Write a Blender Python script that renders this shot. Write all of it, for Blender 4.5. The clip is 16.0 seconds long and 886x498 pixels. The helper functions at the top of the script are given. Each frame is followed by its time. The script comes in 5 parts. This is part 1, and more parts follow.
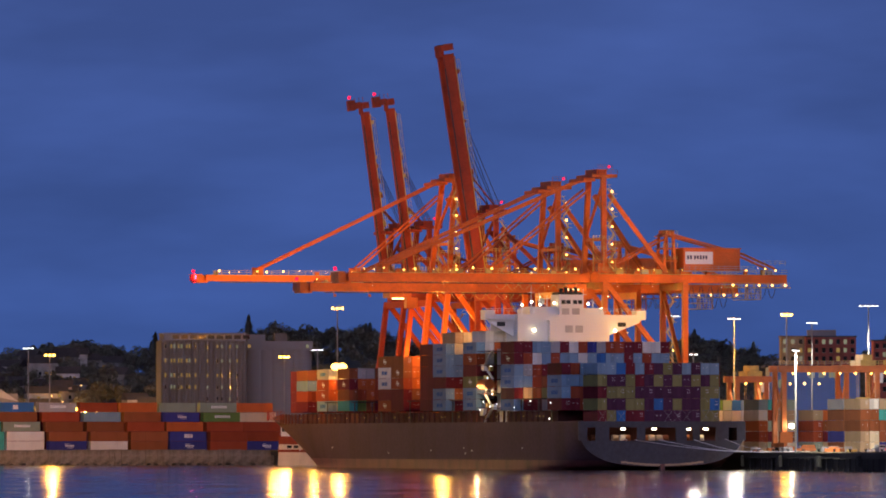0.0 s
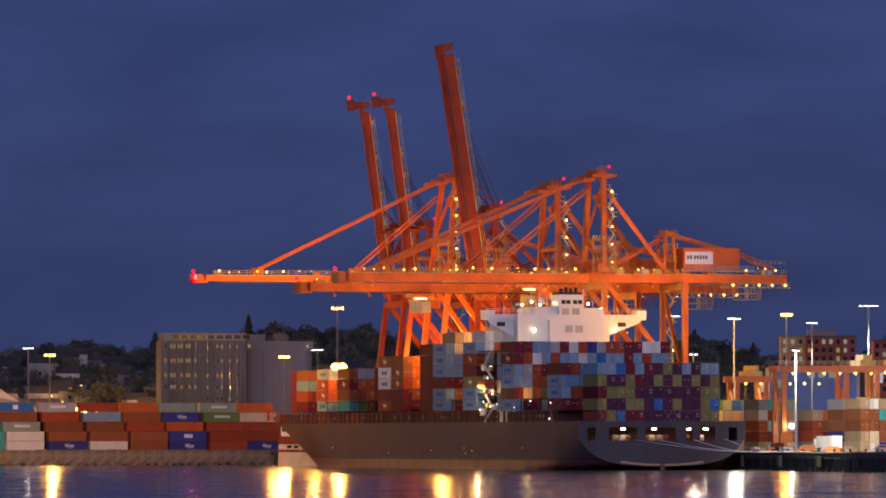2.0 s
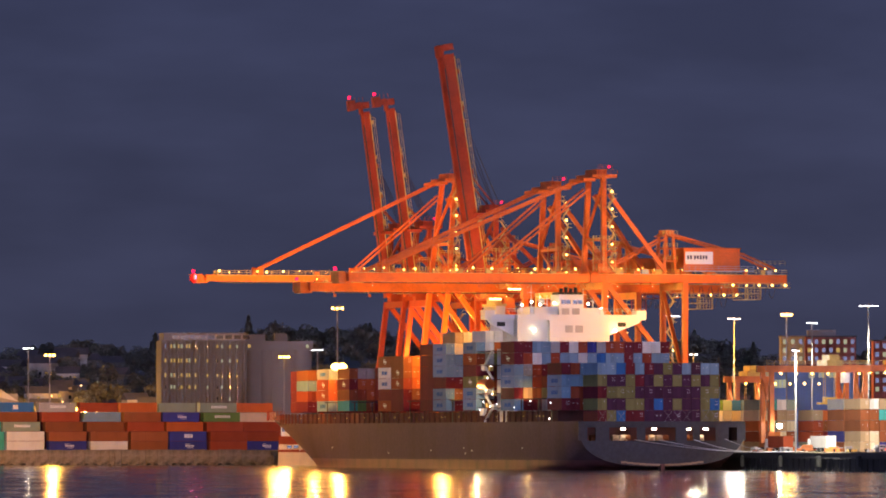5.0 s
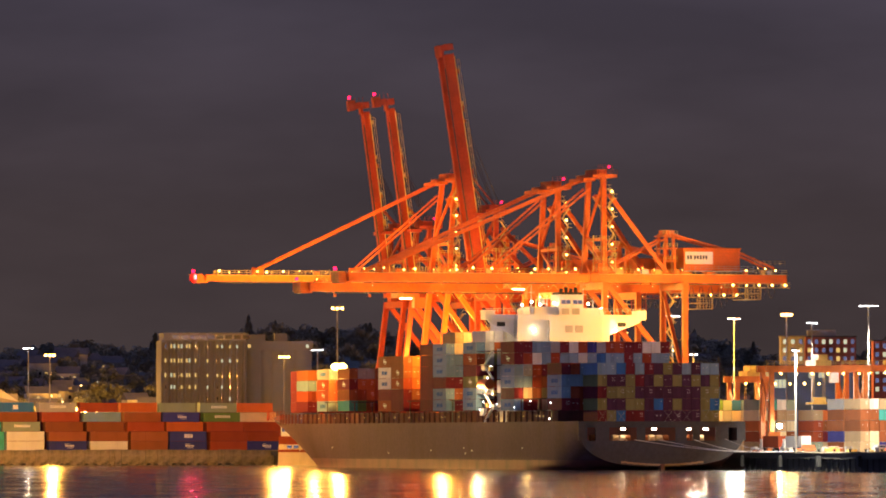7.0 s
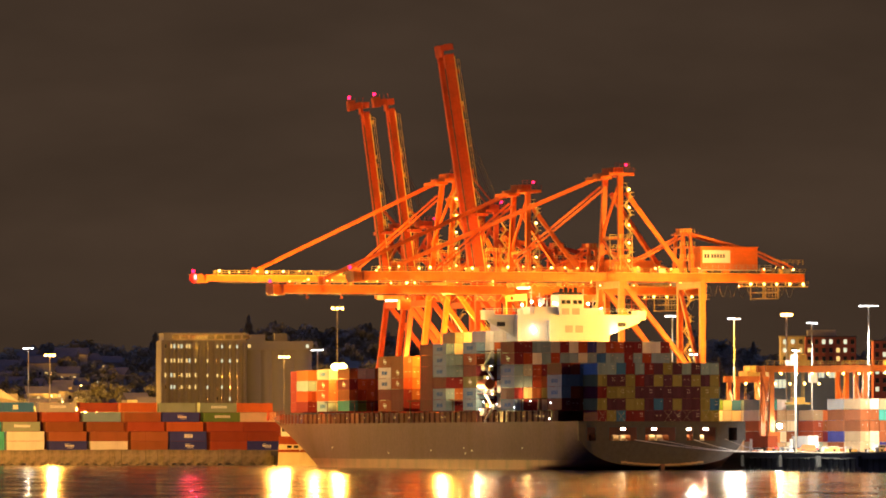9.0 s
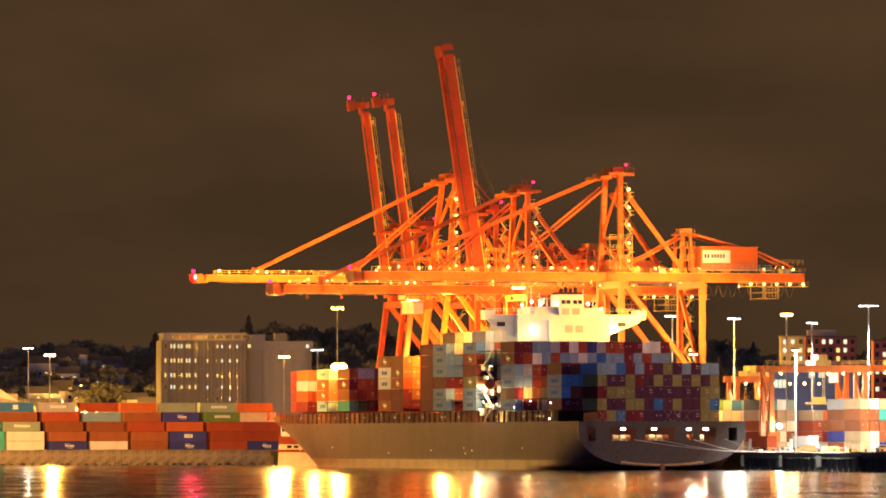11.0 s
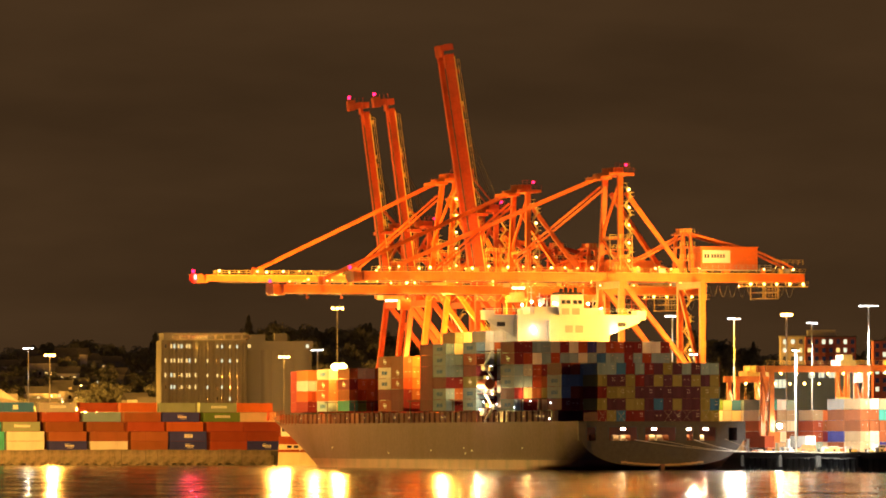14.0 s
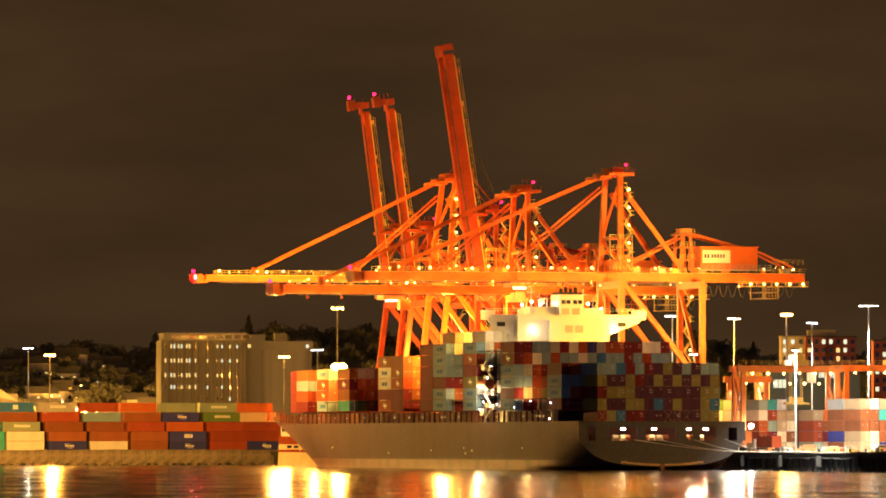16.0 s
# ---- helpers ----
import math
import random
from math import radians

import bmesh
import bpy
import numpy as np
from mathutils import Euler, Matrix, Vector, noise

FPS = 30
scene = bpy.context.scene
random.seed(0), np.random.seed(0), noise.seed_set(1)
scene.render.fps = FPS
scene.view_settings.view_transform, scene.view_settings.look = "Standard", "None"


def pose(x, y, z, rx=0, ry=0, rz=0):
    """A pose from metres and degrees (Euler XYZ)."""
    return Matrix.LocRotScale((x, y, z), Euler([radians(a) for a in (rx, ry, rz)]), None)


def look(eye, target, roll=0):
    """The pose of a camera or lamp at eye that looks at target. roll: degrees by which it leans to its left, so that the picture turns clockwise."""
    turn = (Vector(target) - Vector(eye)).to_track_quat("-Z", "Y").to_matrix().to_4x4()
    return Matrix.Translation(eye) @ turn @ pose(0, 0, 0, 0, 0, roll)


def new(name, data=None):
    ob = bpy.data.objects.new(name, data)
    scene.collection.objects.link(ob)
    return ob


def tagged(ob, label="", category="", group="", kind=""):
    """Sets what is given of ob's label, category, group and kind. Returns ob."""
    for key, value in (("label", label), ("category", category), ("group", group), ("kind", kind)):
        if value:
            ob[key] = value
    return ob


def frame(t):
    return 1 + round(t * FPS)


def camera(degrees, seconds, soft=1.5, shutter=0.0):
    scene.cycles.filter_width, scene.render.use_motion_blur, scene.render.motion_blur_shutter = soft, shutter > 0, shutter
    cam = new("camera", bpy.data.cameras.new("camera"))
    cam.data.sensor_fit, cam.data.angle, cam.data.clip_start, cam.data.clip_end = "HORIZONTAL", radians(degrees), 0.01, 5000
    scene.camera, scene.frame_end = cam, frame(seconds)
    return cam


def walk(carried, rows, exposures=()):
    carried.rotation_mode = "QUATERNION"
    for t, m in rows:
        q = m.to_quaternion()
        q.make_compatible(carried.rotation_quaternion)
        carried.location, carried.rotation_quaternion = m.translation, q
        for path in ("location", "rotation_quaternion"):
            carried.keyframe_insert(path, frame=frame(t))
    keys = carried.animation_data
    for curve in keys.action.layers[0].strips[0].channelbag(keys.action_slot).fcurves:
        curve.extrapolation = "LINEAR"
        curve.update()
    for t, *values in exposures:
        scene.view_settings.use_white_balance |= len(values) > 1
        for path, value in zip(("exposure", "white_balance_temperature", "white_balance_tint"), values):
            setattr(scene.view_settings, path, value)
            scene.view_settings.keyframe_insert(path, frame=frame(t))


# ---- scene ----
# A container terminal at dusk, seen across the water with a long lens.
# Berth frame: x = across the berth (landward), y = along the ship towards its bow, z = up; it is turned 16 degrees.
HEAD = 16.0
BERTH = pose(53.4, 1900.0, 0.0, 0, 0, HEAD)
QUAY_Z = 4.2

cam = camera(6.515, 16.0, soft=1.8)
EYE = pose(0, 0, 6.5, 91.431, 0, 0)
walk(cam, [(0.0, EYE), (16.0, EYE)],
     exposures=[(0.0, 0.0), (2.0, 0.2), (4.0, 0.6), (6.5, 1.5), (8.0, 1.9), (9.0, 2.12), (12.0, 2.34), (14.0, 2.32), (16.0, 2.24)])

# ---- world and light ----
world = bpy.data.worlds.new("night_world")
scene.world = world
world.use_nodes = True
world.node_tree.nodes["Background"].inputs[0].default_value = (0.02, 0.025, 0.04, 1)
world.node_tree.nodes["Background"].inputs[1].default_value = 0.5


def lamp(name, kind, place, power, colour, radius=0.5, target=None, cone=120, blend=0.6):
    data = bpy.data.lights.new(name, kind)
    data.energy, data.color = power, colour
    data.shadow_soft_size = radius
    if kind == "SPOT":
        data.spot_size, data.spot_blend = radians(cone), blend
    ob = new(name, data)
    ob.matrix_world = look(place, target) if target else Matrix.Translation(place)
    return ob


SODIUM, WARM, WHITE = (1.0, 0.45, 0.06), (1.0, 0.68, 0.30), (1.0, 0.90, 0.72)
# ---- materials ----
def material(name, colour, rough=0.6, metal=0.0, vary=0.25, scale=0.4, fine=6.0, bump=0.15, spread=0.0, streak=0.0, dirt=(0.03, 0.025, 0.02), gloss=0.5):
    """Painted or mineral surface: two scales of wear, fine relief, optional vertical streaks, optional spread from object to object."""
    m = bpy.data.materials.new(name)
    m.use_nodes = True
    n, l = m.node_tree.nodes, m.node_tree.links
    b = n["Principled BSDF"]
    b.inputs["Roughness"].default_value, b.inputs["Metallic"].default_value = rough, metal
    b.inputs["Specular IOR Level"].default_value = gloss
    tc = n.new("ShaderNodeTexCoord")
    big = n.new("ShaderNodeTexNoise")
    big.inputs["Scale"].default_value, big.inputs["Detail"].default_value = scale, 5
    small = n.new("ShaderNodeTexNoise")
    small.inputs["Scale"].default_value, small.inputs["Detail"].default_value = fine, 4
    if streak:
        mp = n.new("ShaderNodeMapping")
        mp.inputs["Scale"].default_value = (1, 1, streak)
        l.new(tc.outputs["Object"], mp.inputs["Vector"])
        l.new(mp.outputs["Vector"], big.inputs["Vector"])
    else:
        l.new(tc.outputs["Object"], big.inputs["Vector"])
    l.new(tc.outputs["Object"], small.inputs["Vector"])
    ramp = n.new("ShaderNodeMapRange")
    ramp.inputs[1].default_value, ramp.inputs[2].default_value = 0.45, 0.75
    ramp.inputs[4].default_value = vary * 2
    l.new(big.outputs["Fac"], ramp.inputs[0])
    mix = n.new("ShaderNodeMixRGB")
    mix.inputs[1].default_value, mix.inputs[2].default_value = (*colour, 1), (*dirt, 1)
    l.new(ramp.outputs[0], mix.inputs[0])
    hsv = n.new("ShaderNodeHueSaturation")
    l.new(mix.outputs[0], hsv.inputs["Color"])
    val = n.new("ShaderNodeMapRange")
    val.inputs[3].default_value, val.inputs[4].default_value = 1 - vary, 1 + vary
    l.new(small.outputs["Fac"], val.inputs[0])
    if spread:
        info = n.new("ShaderNodeObjectInfo")
        sp = n.new("ShaderNodeMapRange")
        sp.inputs[3].default_value, sp.inputs[4].default_value = 1 - spread, 1 + spread
        l.new(info.outputs["Random"], sp.inputs[0])
        mul = n.new("ShaderNodeMath")
        mul.operation = "MULTIPLY"
        l.new(val.outputs[0], mul.inputs[0])
        l.new(sp.outputs[0], mul.inputs[1])
        l.new(mul.outputs[0], hsv.inputs["Value"])
    else:
        l.new(val.outputs[0], hsv.inputs["Value"])
    l.new(hsv.outputs[0], b.inputs["Base Color"])
    if bump:
        bp = n.new("ShaderNodeBump")
        bp.inputs["Strength"].default_value, bp.inputs["Distance"].default_value = bump, 0.05
        l.new(small.outputs["Fac"], bp.inputs["Height"])
        l.new(bp.outputs[0], b.inputs["Normal"])
    return m


def glow(name, colour, strength):
    m = bpy.data.materials.new(name)
    m.use_nodes = True
    n, l = m.node_tree.nodes, m.node_tree.links
    n.remove(n["Principled BSDF"])
    e = n.new("ShaderNodeEmission")
    e.inputs[0].default_value, e.inputs[1].default_value = (*colour, 1), strength
    l.new(e.outputs[0], n["Material Output"].inputs[0])
    return m


CRANE = material("crane_red_orange_paint", (0.68, 0.138, 0.012), 0.5, gloss=0.3, vary=0.2, scale=0.15, fine=2.0)
# darker, redder than CRANE: raised-boom cranes, bogies, apex rails, forecastle fittings
CRANE_DARK = material("crane_dark_red", (0.36, 0.052, 0.018), 0.6, gloss=0.2, vary=0.25, scale=0.15, fine=2.0)
STAIR = material("galvanised_yellow_paint", (0.62, 0.42, 0.10), 0.5, vary=0.2)
CABLE = material("dark_steel_cable", (0.06, 0.05, 0.05), 0.5, 0.6)
STEEL = material("galvanised_steel", (0.35, 0.35, 0.35), 0.45, 0.6, vary=0.15)
POST = material("pale_grey_mast_paint", (0.22, 0.215, 0.20), 0.5, vary=0.15)
BLACK = material("black_rubber", (0.02, 0.02, 0.02), 0.8)
HULL = material("dark_hull_paint", (0.105, 0.062, 0.070), 0.7, gloss=0.12, vary=0.3, scale=0.12, fine=1.2, streak=0.25, dirt=(0.075, 0.045, 0.03))
TRANSOM = material("blue_black_transom_paint", (0.050, 0.052, 0.062), 0.6, gloss=0.25, vary=0.3, scale=0.12, fine=1.2, streak=0.25, dirt=(0.06, 0.045, 0.035))
BOOT = material("dull_red_underwater_paint", (0.16, 0.05, 0.045), 0.6, vary=0.3, scale=0.2, streak=0.3)
DECK = material("oxide_red_deck_paint", (0.10, 0.035, 0.028), 0.8, gloss=0.15)
SHIPWHITE = material("white_ship_paint", (0.62, 0.61, 0.585), 0.4, vary=0.06, scale=0.3, streak=0.2, dirt=(0.45, 0.38, 0.3))
GLASS = material("dark_window_glass", (0.02, 0.025, 0.03), 0.08, vary=0.05, bump=0)
CONCRETE = material("weathered_quay_concrete", (0.25, 0.21, 0.155), 0.85, vary=0.5, scale=0.55, fine=3.0, bump=0.8, dirt=(0.07, 0.06, 0.04))
PILES = material("dark_wet_timber", (0.025, 0.022, 0.020), 0.8, vary=0.35)
ASPHALT = material("asphalt", (0.055, 0.052, 0.05), 0.85, vary=0.3, scale=0.05)
SILO = material("stained_silo_concrete", (0.13, 0.12, 0.11), 0.85, vary=0.3, scale=0.25, fine=2.0, streak=0.15, dirt=(0.07, 0.06, 0.06))
SILO_PALE = material("pale_silo_concrete", (0.19, 0.185, 0.19), 0.85, vary=0.12, scale=0.15, streak=0.2, dirt=(0.2, 0.19, 0.19))
BRICK = material("dark_red_brick", (0.28, 0.07, 0.05), 0.8, vary=0.25)
CLAD = material("blue_grey_metal_cladding", (0.14, 0.24, 0.46), 0.5, vary=0.12, scale=0.1)
ROOF = material("dark_roof_felt", (0.07, 0.065, 0.065), 0.85)
HOUSEWALL = material("pale_house_paint", (0.36, 0.33, 0.29), 0.8, vary=0.2, spread=0.5)
LEAF = material("dark_foliage", (0.12, 0.12, 0.085), 0.8, vary=0.5, scale=0.3, fine=1.5, bump=0.6, spread=0.35)
BARK = material("bark", (0.08, 0.06, 0.045), 0.9)
HILL = material("wooded_hillside", (0.12, 0.12, 0.09), 0.95, vary=0.5, scale=0.05, fine=0.3, bump=0.8)
CABWHITE = material("white_vehicle_paint", (0.75, 0.75, 0.73), 0.35, vary=0.06)
L_SODIUM = glow("sodium_lamp_glass", (1.0, 0.45, 0.06), 16)
L_WARM = glow("warm_lamp_glass", (1.0, 0.62, 0.22), 0.5)
L_WALK = glow("walkway_lamp_glass", (1.0, 0.50, 0.09), 8)
L_DECK = glow("mooring_deck_lamp_glass", (1.0, 0.80, 0.50), 32)
L_SHIPFLOOD = glow("ship_flood_glass", (1.0, 0.78, 0.45), 14)
L_WHITE = glow("white_lamp_glass", (0.93, 0.97, 1.0), 5)
L_RED = glow("red_beacon_glass", (1.0, 0.008, 0.05), 2.2)
L_WINDOW = glow("lit_window", (1.0, 0.62, 0.20), 0.26)
L_WINDOW_W = glow("lit_window_pale", (0.95, 0.90, 0.60), 0.21)

BOXCOL = {
    "maroon": (0.15, 0.022, 0.030), "rust": (0.30, 0.062, 0.028), "orange": (0.48, 0.12, 0.035), "blue_grey": (0.19, 0.29, 0.38),
    "navy": (0.045, 0.05, 0.22), "white": (0.62, 0.60, 0.55), "grey": (0.36, 0.35, 0.34), "olive": (0.21, 0.195, 0.075), "purple": (0.075, 0.028, 0.058),
    "teal": (0.06, 0.33, 0.30), "green": (0.12, 0.22, 0.06), "sage": (0.27, 0.33, 0.25), "cream": (0.66, 0.56, 0.38), "blue": (0.04, 0.14, 0.36),
    "tan": (0.42, 0.30, 0.18), "brown": (0.25, 0.085, 0.035)}
BOXMAT = {k: material(k + "_container_paint", c, 0.75, gloss=0.1, vary=0.14, scale=0.35, fine=4.0, spread=0.16, streak=0.3, dirt=tuple(0.4 * x for x in c)) for k, c in BOXCOL.items()}
LETTER = material("white_lettering", (0.75, 0.75, 0.73), 0.5, vary=0.08)
LETTER_DARK = material("dark_lettering", (0.03, 0.03, 0.08), 0.5, vary=0.08)


def water_material():
    m = bpy.data.materials.new("harbour_water")
    m.use_nodes = True
    n, l = m.node_tree.nodes, m.node_tree.links
    b = n["Principled BSDF"]
    b.inputs["Base Color"].default_value = (0.006, 0.012, 0.02, 1)
    b.inputs["Roughness"].default_value = 0.11
    b.inputs["IOR"].default_value = 1.33
    tc = n.new("ShaderNodeTexCoord")
    mp = n.new("ShaderNodeMapping")
    mp.inputs["Scale"].default_value = (0.05, 0.02, 1)
    ns = n.new("ShaderNodeTexNoise")
    ns.inputs["Scale"].default_value, ns.inputs["Detail"].default_value = 1.0, 3
    l.new(tc.outputs["Object"], mp.inputs["Vector"])
    l.new(mp.outputs["Vector"], ns.inputs["Vector"])
    bp = n.new("ShaderNodeBump")
    bp.inputs["Strength"].default_value, bp.inputs["Distance"].default_value = 0.25, 0.12
    l.new(ns.outputs["Fac"], bp.inputs["Height"])
    l.new(bp.outputs[0], b.inputs["Normal"])
    # cat's paws: smoother and rougher patches drawn out along the view of the shore
    mp2 = n.new("ShaderNodeMapping")
    mp2.inputs["Scale"].default_value = (1 / 9.0, 1 / 55.0, 1)
    l.new(tc.outputs["Object"], mp2.inputs["Vector"])
    ns2 = n.new("ShaderNodeTexNoise")
    ns2.inputs["Scale"].default_value, ns2.inputs["Detail"].default_value = 1.0, 4
    l.new(mp2.outputs["Vector"], ns2.inputs["Vector"])
    mr = n.new("ShaderNodeMapRange")
    mr.inputs[1].default_value, mr.inputs[2].default_value = 0.32, 0.68
    mr.inputs[3].default_value, mr.inputs[4].default_value = 0.075, 0.15
    l.new(ns2.outputs["Fac"], mr.inputs[0])
    l.new(mr.outputs[0], b.inputs["Roughness"])
    return m


WATER = water_material()


def sky_material():
    """Dusk sky: a ramp round the sphere's own level axis, blue twilight to the brown night glow of the city, with faint cloud."""
    m = bpy.data.materials.new("evening_sky")
    m.use_nodes = True
    n, l = m.node_tree.nodes, m.node_tree.links
    n.remove(n["Principled BSDF"])
    tc = n.new("ShaderNodeTexCoord")
    sep = n.new("ShaderNodeSeparateXYZ")
    l.new(tc.outputs["Object"], sep.inputs[0])
    at = n.new("ShaderNodeMath")
    at.operation = "ARCTAN2"
    l.new(sep.outputs[2], at.inputs[0])
    l.new(sep.outputs[1], at.inputs[1])
    mr = n.new("ShaderNodeMapRange")
    mr.inputs[1].default_value, mr.inputs[2].default_value = radians(-180), radians(180)
    l.new(at.outputs[0], mr.inputs[0])
    ramp = n.new("ShaderNodeValToRGB")
    ramp.color_ramp.interpolation = "LINEAR"
    el = ramp.color_ramp.elements
    el[0].position, el[1].position = SKY[0][0], SKY[-1][0]
    el[0].color, el[1].color = (*SKY[0][1], 1), (*SKY[-1][1], 1)
    for p, c in SKY[1:-1]:
        e = el.new(p)
        e.color = (*c, 1)
    l.new(mr.outputs[0], ramp.inputs[0])
    mp = n.new("ShaderNodeMapping")
    mp.inputs["Scale"].default_value = (1 / 220.0, 1 / 420.0, 1 / 60.0)
    l.new(tc.outputs["Object"], mp.inputs["Vector"])
    cl = n.new("ShaderNodeTexNoise")
    cl.inputs["Scale"].default_value, cl.inputs["Detail"].default_value = 1.0, 4
    l.new(mp.outputs["Vector"], cl.inputs["Vector"])
    cm = n.new("ShaderNodeMapRange")
    cm.inputs[1].default_value, cm.inputs[2].default_value = 0.35, 0.7
    cm.inputs[3].default_value, cm.inputs[4].default_value = 0.85, 1.2
    l.new(cl.outputs["Fac"], cm.inputs[0])
    e = n.new("ShaderNodeEmission")
    l.new(ramp.outputs[0], e.inputs[0])
    l.new(cm.outputs[0], e.inputs[1])
    l.new(e.outputs[0], n["Material Output"].inputs[0])
    m.cycles.emission_sampling = "NONE"
    return m


# Place on the ramp of the sky that stands on the horizon after the sphere has turned by so many degrees; negative: sky that starts overhead or behind.
def sky_at(turn):
    return (180.0 - turn) / 360.0


SKY = [(sky_at(179), (0.0127, 0.0067, 0.0029)), (sky_at(62), (0.0128, 0.0071, 0.0035)), (sky_at(42), (0.0121, 0.0076, 0.0050)),
       (sky_at(30), (0.0165, 0.0118, 0.0118)), (sky_at(20), (0.0228, 0.0258, 0.052)), (sky_at(16), (0.0200, 0.0240, 0.060)),
       (sky_at(8), (0.031, 0.044, 0.128)), (sky_at(0), (0.040, 0.088, 0.300)), (sky_at(-6), (0.062, 0.100, 0.310)), (sky_at(-24), (0.022, 0.025, 0.055)), (sky_at(-50), (0.014, 0.011, 0.013)), (sky_at(-143), (0.013, 0.010, 0.011)),
       (sky_at(-149), (1.50, 1.60, 3.10)), (sky_at(-156), (3.10, 3.15, 5.60)), (sky_at(-163), (1.50, 1.40, 2.20)), (sky_at(-166.5), (0.0105, 0.0054, 0.0022))]
# ---- building tools ----
def box(bm, x0, y0, z0, x1, y1, z1):
    vs = [bm.verts.new(p) for p in ((x0, y0, z0), (x1, y0, z0), (x1, y1, z0), (x0, y1, z0), (x0, y0, z1), (x1, y0, z1), (x1, y1, z1), (x0, y1, z1))]
    for f in ((3, 2, 1, 0), (4, 5, 6, 7), (0, 1, 5, 4), (1, 2, 6, 5), (2, 3, 7, 6), (3, 0, 4, 7)):
        bm.faces.new([vs[i] for i in f])
    return bm


def beam(bm, a, b, w, d=None, up=(0, 0, 1)):
    """A square bar from a to b, w wide and d deep."""
    a, b = Vector(a), Vector(b)
    t = (b - a).normalized()
    up = Vector(up)
    if abs(t.dot(up)) > 0.98:
        up = Vector((0, 1, 0))
    s = t.cross(up).normalized() * (w / 2)
    q = s.cross(t).normalized() * ((d or w) / 2)
    vs = [bm.verts.new(p + i * s + j * q) for p in (a, b) for i, j in ((-1, -1), (1, -1), (1, 1), (-1, 1))]
    for f in ((3, 2, 1, 0), (4, 5, 6, 7), (0, 1, 5, 4), (1, 2, 6, 5), (2, 3, 7, 6), (3, 0, 4, 7)):
        bm.faces.new([vs[i] for i in f])
    return bm


def tube(bm, a, b, r0, r1=None, n=8):
    a, b = Vector(a), Vector(b)
    r1 = r0 if r1 is None else r1
    t = (b - a).normalized()
    s = t.orthogonal().normalized()
    q = t.cross(s)
    rings = [[bm.verts.new(p + r * (math.cos(6.28318 * i / n) * s + math.sin(6.28318 * i / n) * q)) for i in range(n)] for p, r in ((a, r0), (b, r1))]
    for i in range(n):
        bm.faces.new((rings[0][i], rings[0][(i + 1) % n], rings[1][(i + 1) % n], rings[1][i]))
    bm.faces.new(rings[0][::-1])
    bm.faces.new(rings[1])
    return bm


def mesh_of(bm, mat):
    me = bpy.data.meshes.new("mesh")
    bmesh.ops.recalc_face_normals(bm, faces=bm.faces)
    bm.to_mesh(me)
    bm.free()
    me.materials.append(mat)
    return me


def part(name, bm, mat, parent=None, label="", dy=0.0):
    ob = new(name, bm if isinstance(bm, bpy.types.Mesh) else mesh_of(bm, mat))
    if parent:
        ob.parent = parent
    ob.location.y = dy
    if label:
        tagged(ob, label)
    return ob


def B():
    return bmesh.new()


def thing(name, m, label, category, group="", kind=""):
    ob = new(name)
    ob.matrix_world = m
    return tagged(ob, label, category, group, kind)


def at_berth(x, y, z=0.0):
    return BERTH @ Vector((x, y, z))
# ---- setting: sky, water, land, quays ----
def build_sky():
    bm = B()
    bmesh.ops.create_uvsphere(bm, u_segments=96, v_segments=48, radius=4700)
    for f in bm.faces:
        f.smooth = True
    ob = part("backdrop_sky", bm, sky_material())
    return tagged(ob, "evening sky with faint cloud, blue dusk to brown night", "sky", kind="structure")


sky = build_sky()

bm = B()
box(bm, -2600, -600, -4, 2600, 2700, 0)
tagged(part("water", bm, WATER), "dark calm harbour water with light streaks", "water", kind="structure")


def hill_height(x, y):
    """Flat yard near the shore, then a wooded slope."""
    t = min(max((y - 2620) / 520.0, 0), 1)
    t = t * t * (3 - 2 * t)
    px = x / max(y, 1)
    top = 31 + 7 * math.sin(px * 95 + 0.5) + 4 * math.sin(px * 230)
    top += 9 * math.exp(-((px + 0.0095) / 0.006) ** 2)
    if px > 0.026:
        top += 4
    top += 12 * math.exp(-((px + 0.022) / 0.013) ** 2)
    top -= 6 * min(max((-0.038 - px) / 0.006, 0), 1)
    return 4.0 + t * top + 1.5 * t * noise.noise(Vector((x * 0.02, y * 0.02, 0)))


def build_ground():
    xs, ys = np.linspace(-2600, 2600, 131), np.concatenate([np.linspace(2400, 3300, 46), np.linspace(3400, 4600, 8)])
    bm = B()
    grid = [[bm.verts.new((x, y, hill_height(x, y))) for x in xs] for y in ys]
    for j in range(len(ys) - 1):
        for i in range(len(xs) - 1):
            f = bm.faces.new((grid[j][i], grid[j][i + 1], grid[j + 1][i + 1], grid[j + 1][i]))
            f.smooth = True
    return tagged(part("ground", bm, HILL), "dark wooded hillside rising behind the port", "ground", kind="structure")


build_ground()

# Terminal pier on which the cranes stand, with its face along the ship.
pier = thing("pavement_terminal", BERTH, "asphalt terminal pier with a dark piled quay face", "quay", kind="structure")
bm = B()
box(bm, 23.6, -420, 2.9, 420, 640, QUAY_Z)
part("deck_slab", bm, ASPHALT, pier)
bm = B()
box(bm, 23.2, -420, QUAY_Z, 23.9, 640, QUAY_Z + 0.35)
part("kerb_beam", bm, CONCRETE, pier, "pale concrete kerb at the quay edge")
bm = B()
box(bm, 24.75, -420, -3, 420, 640, 2.9)
part("back_wall", bm, PILES, pier)
bm = B()
tube(bm, (0, 0, -3), (0, 0, 2.9), 0.55, n=10)
pile_mesh = mesh_of(bm, PILES)
bm = B()
box(bm, -0.25, -0.9, 0.9, 0.5, 0.9, 3.6)
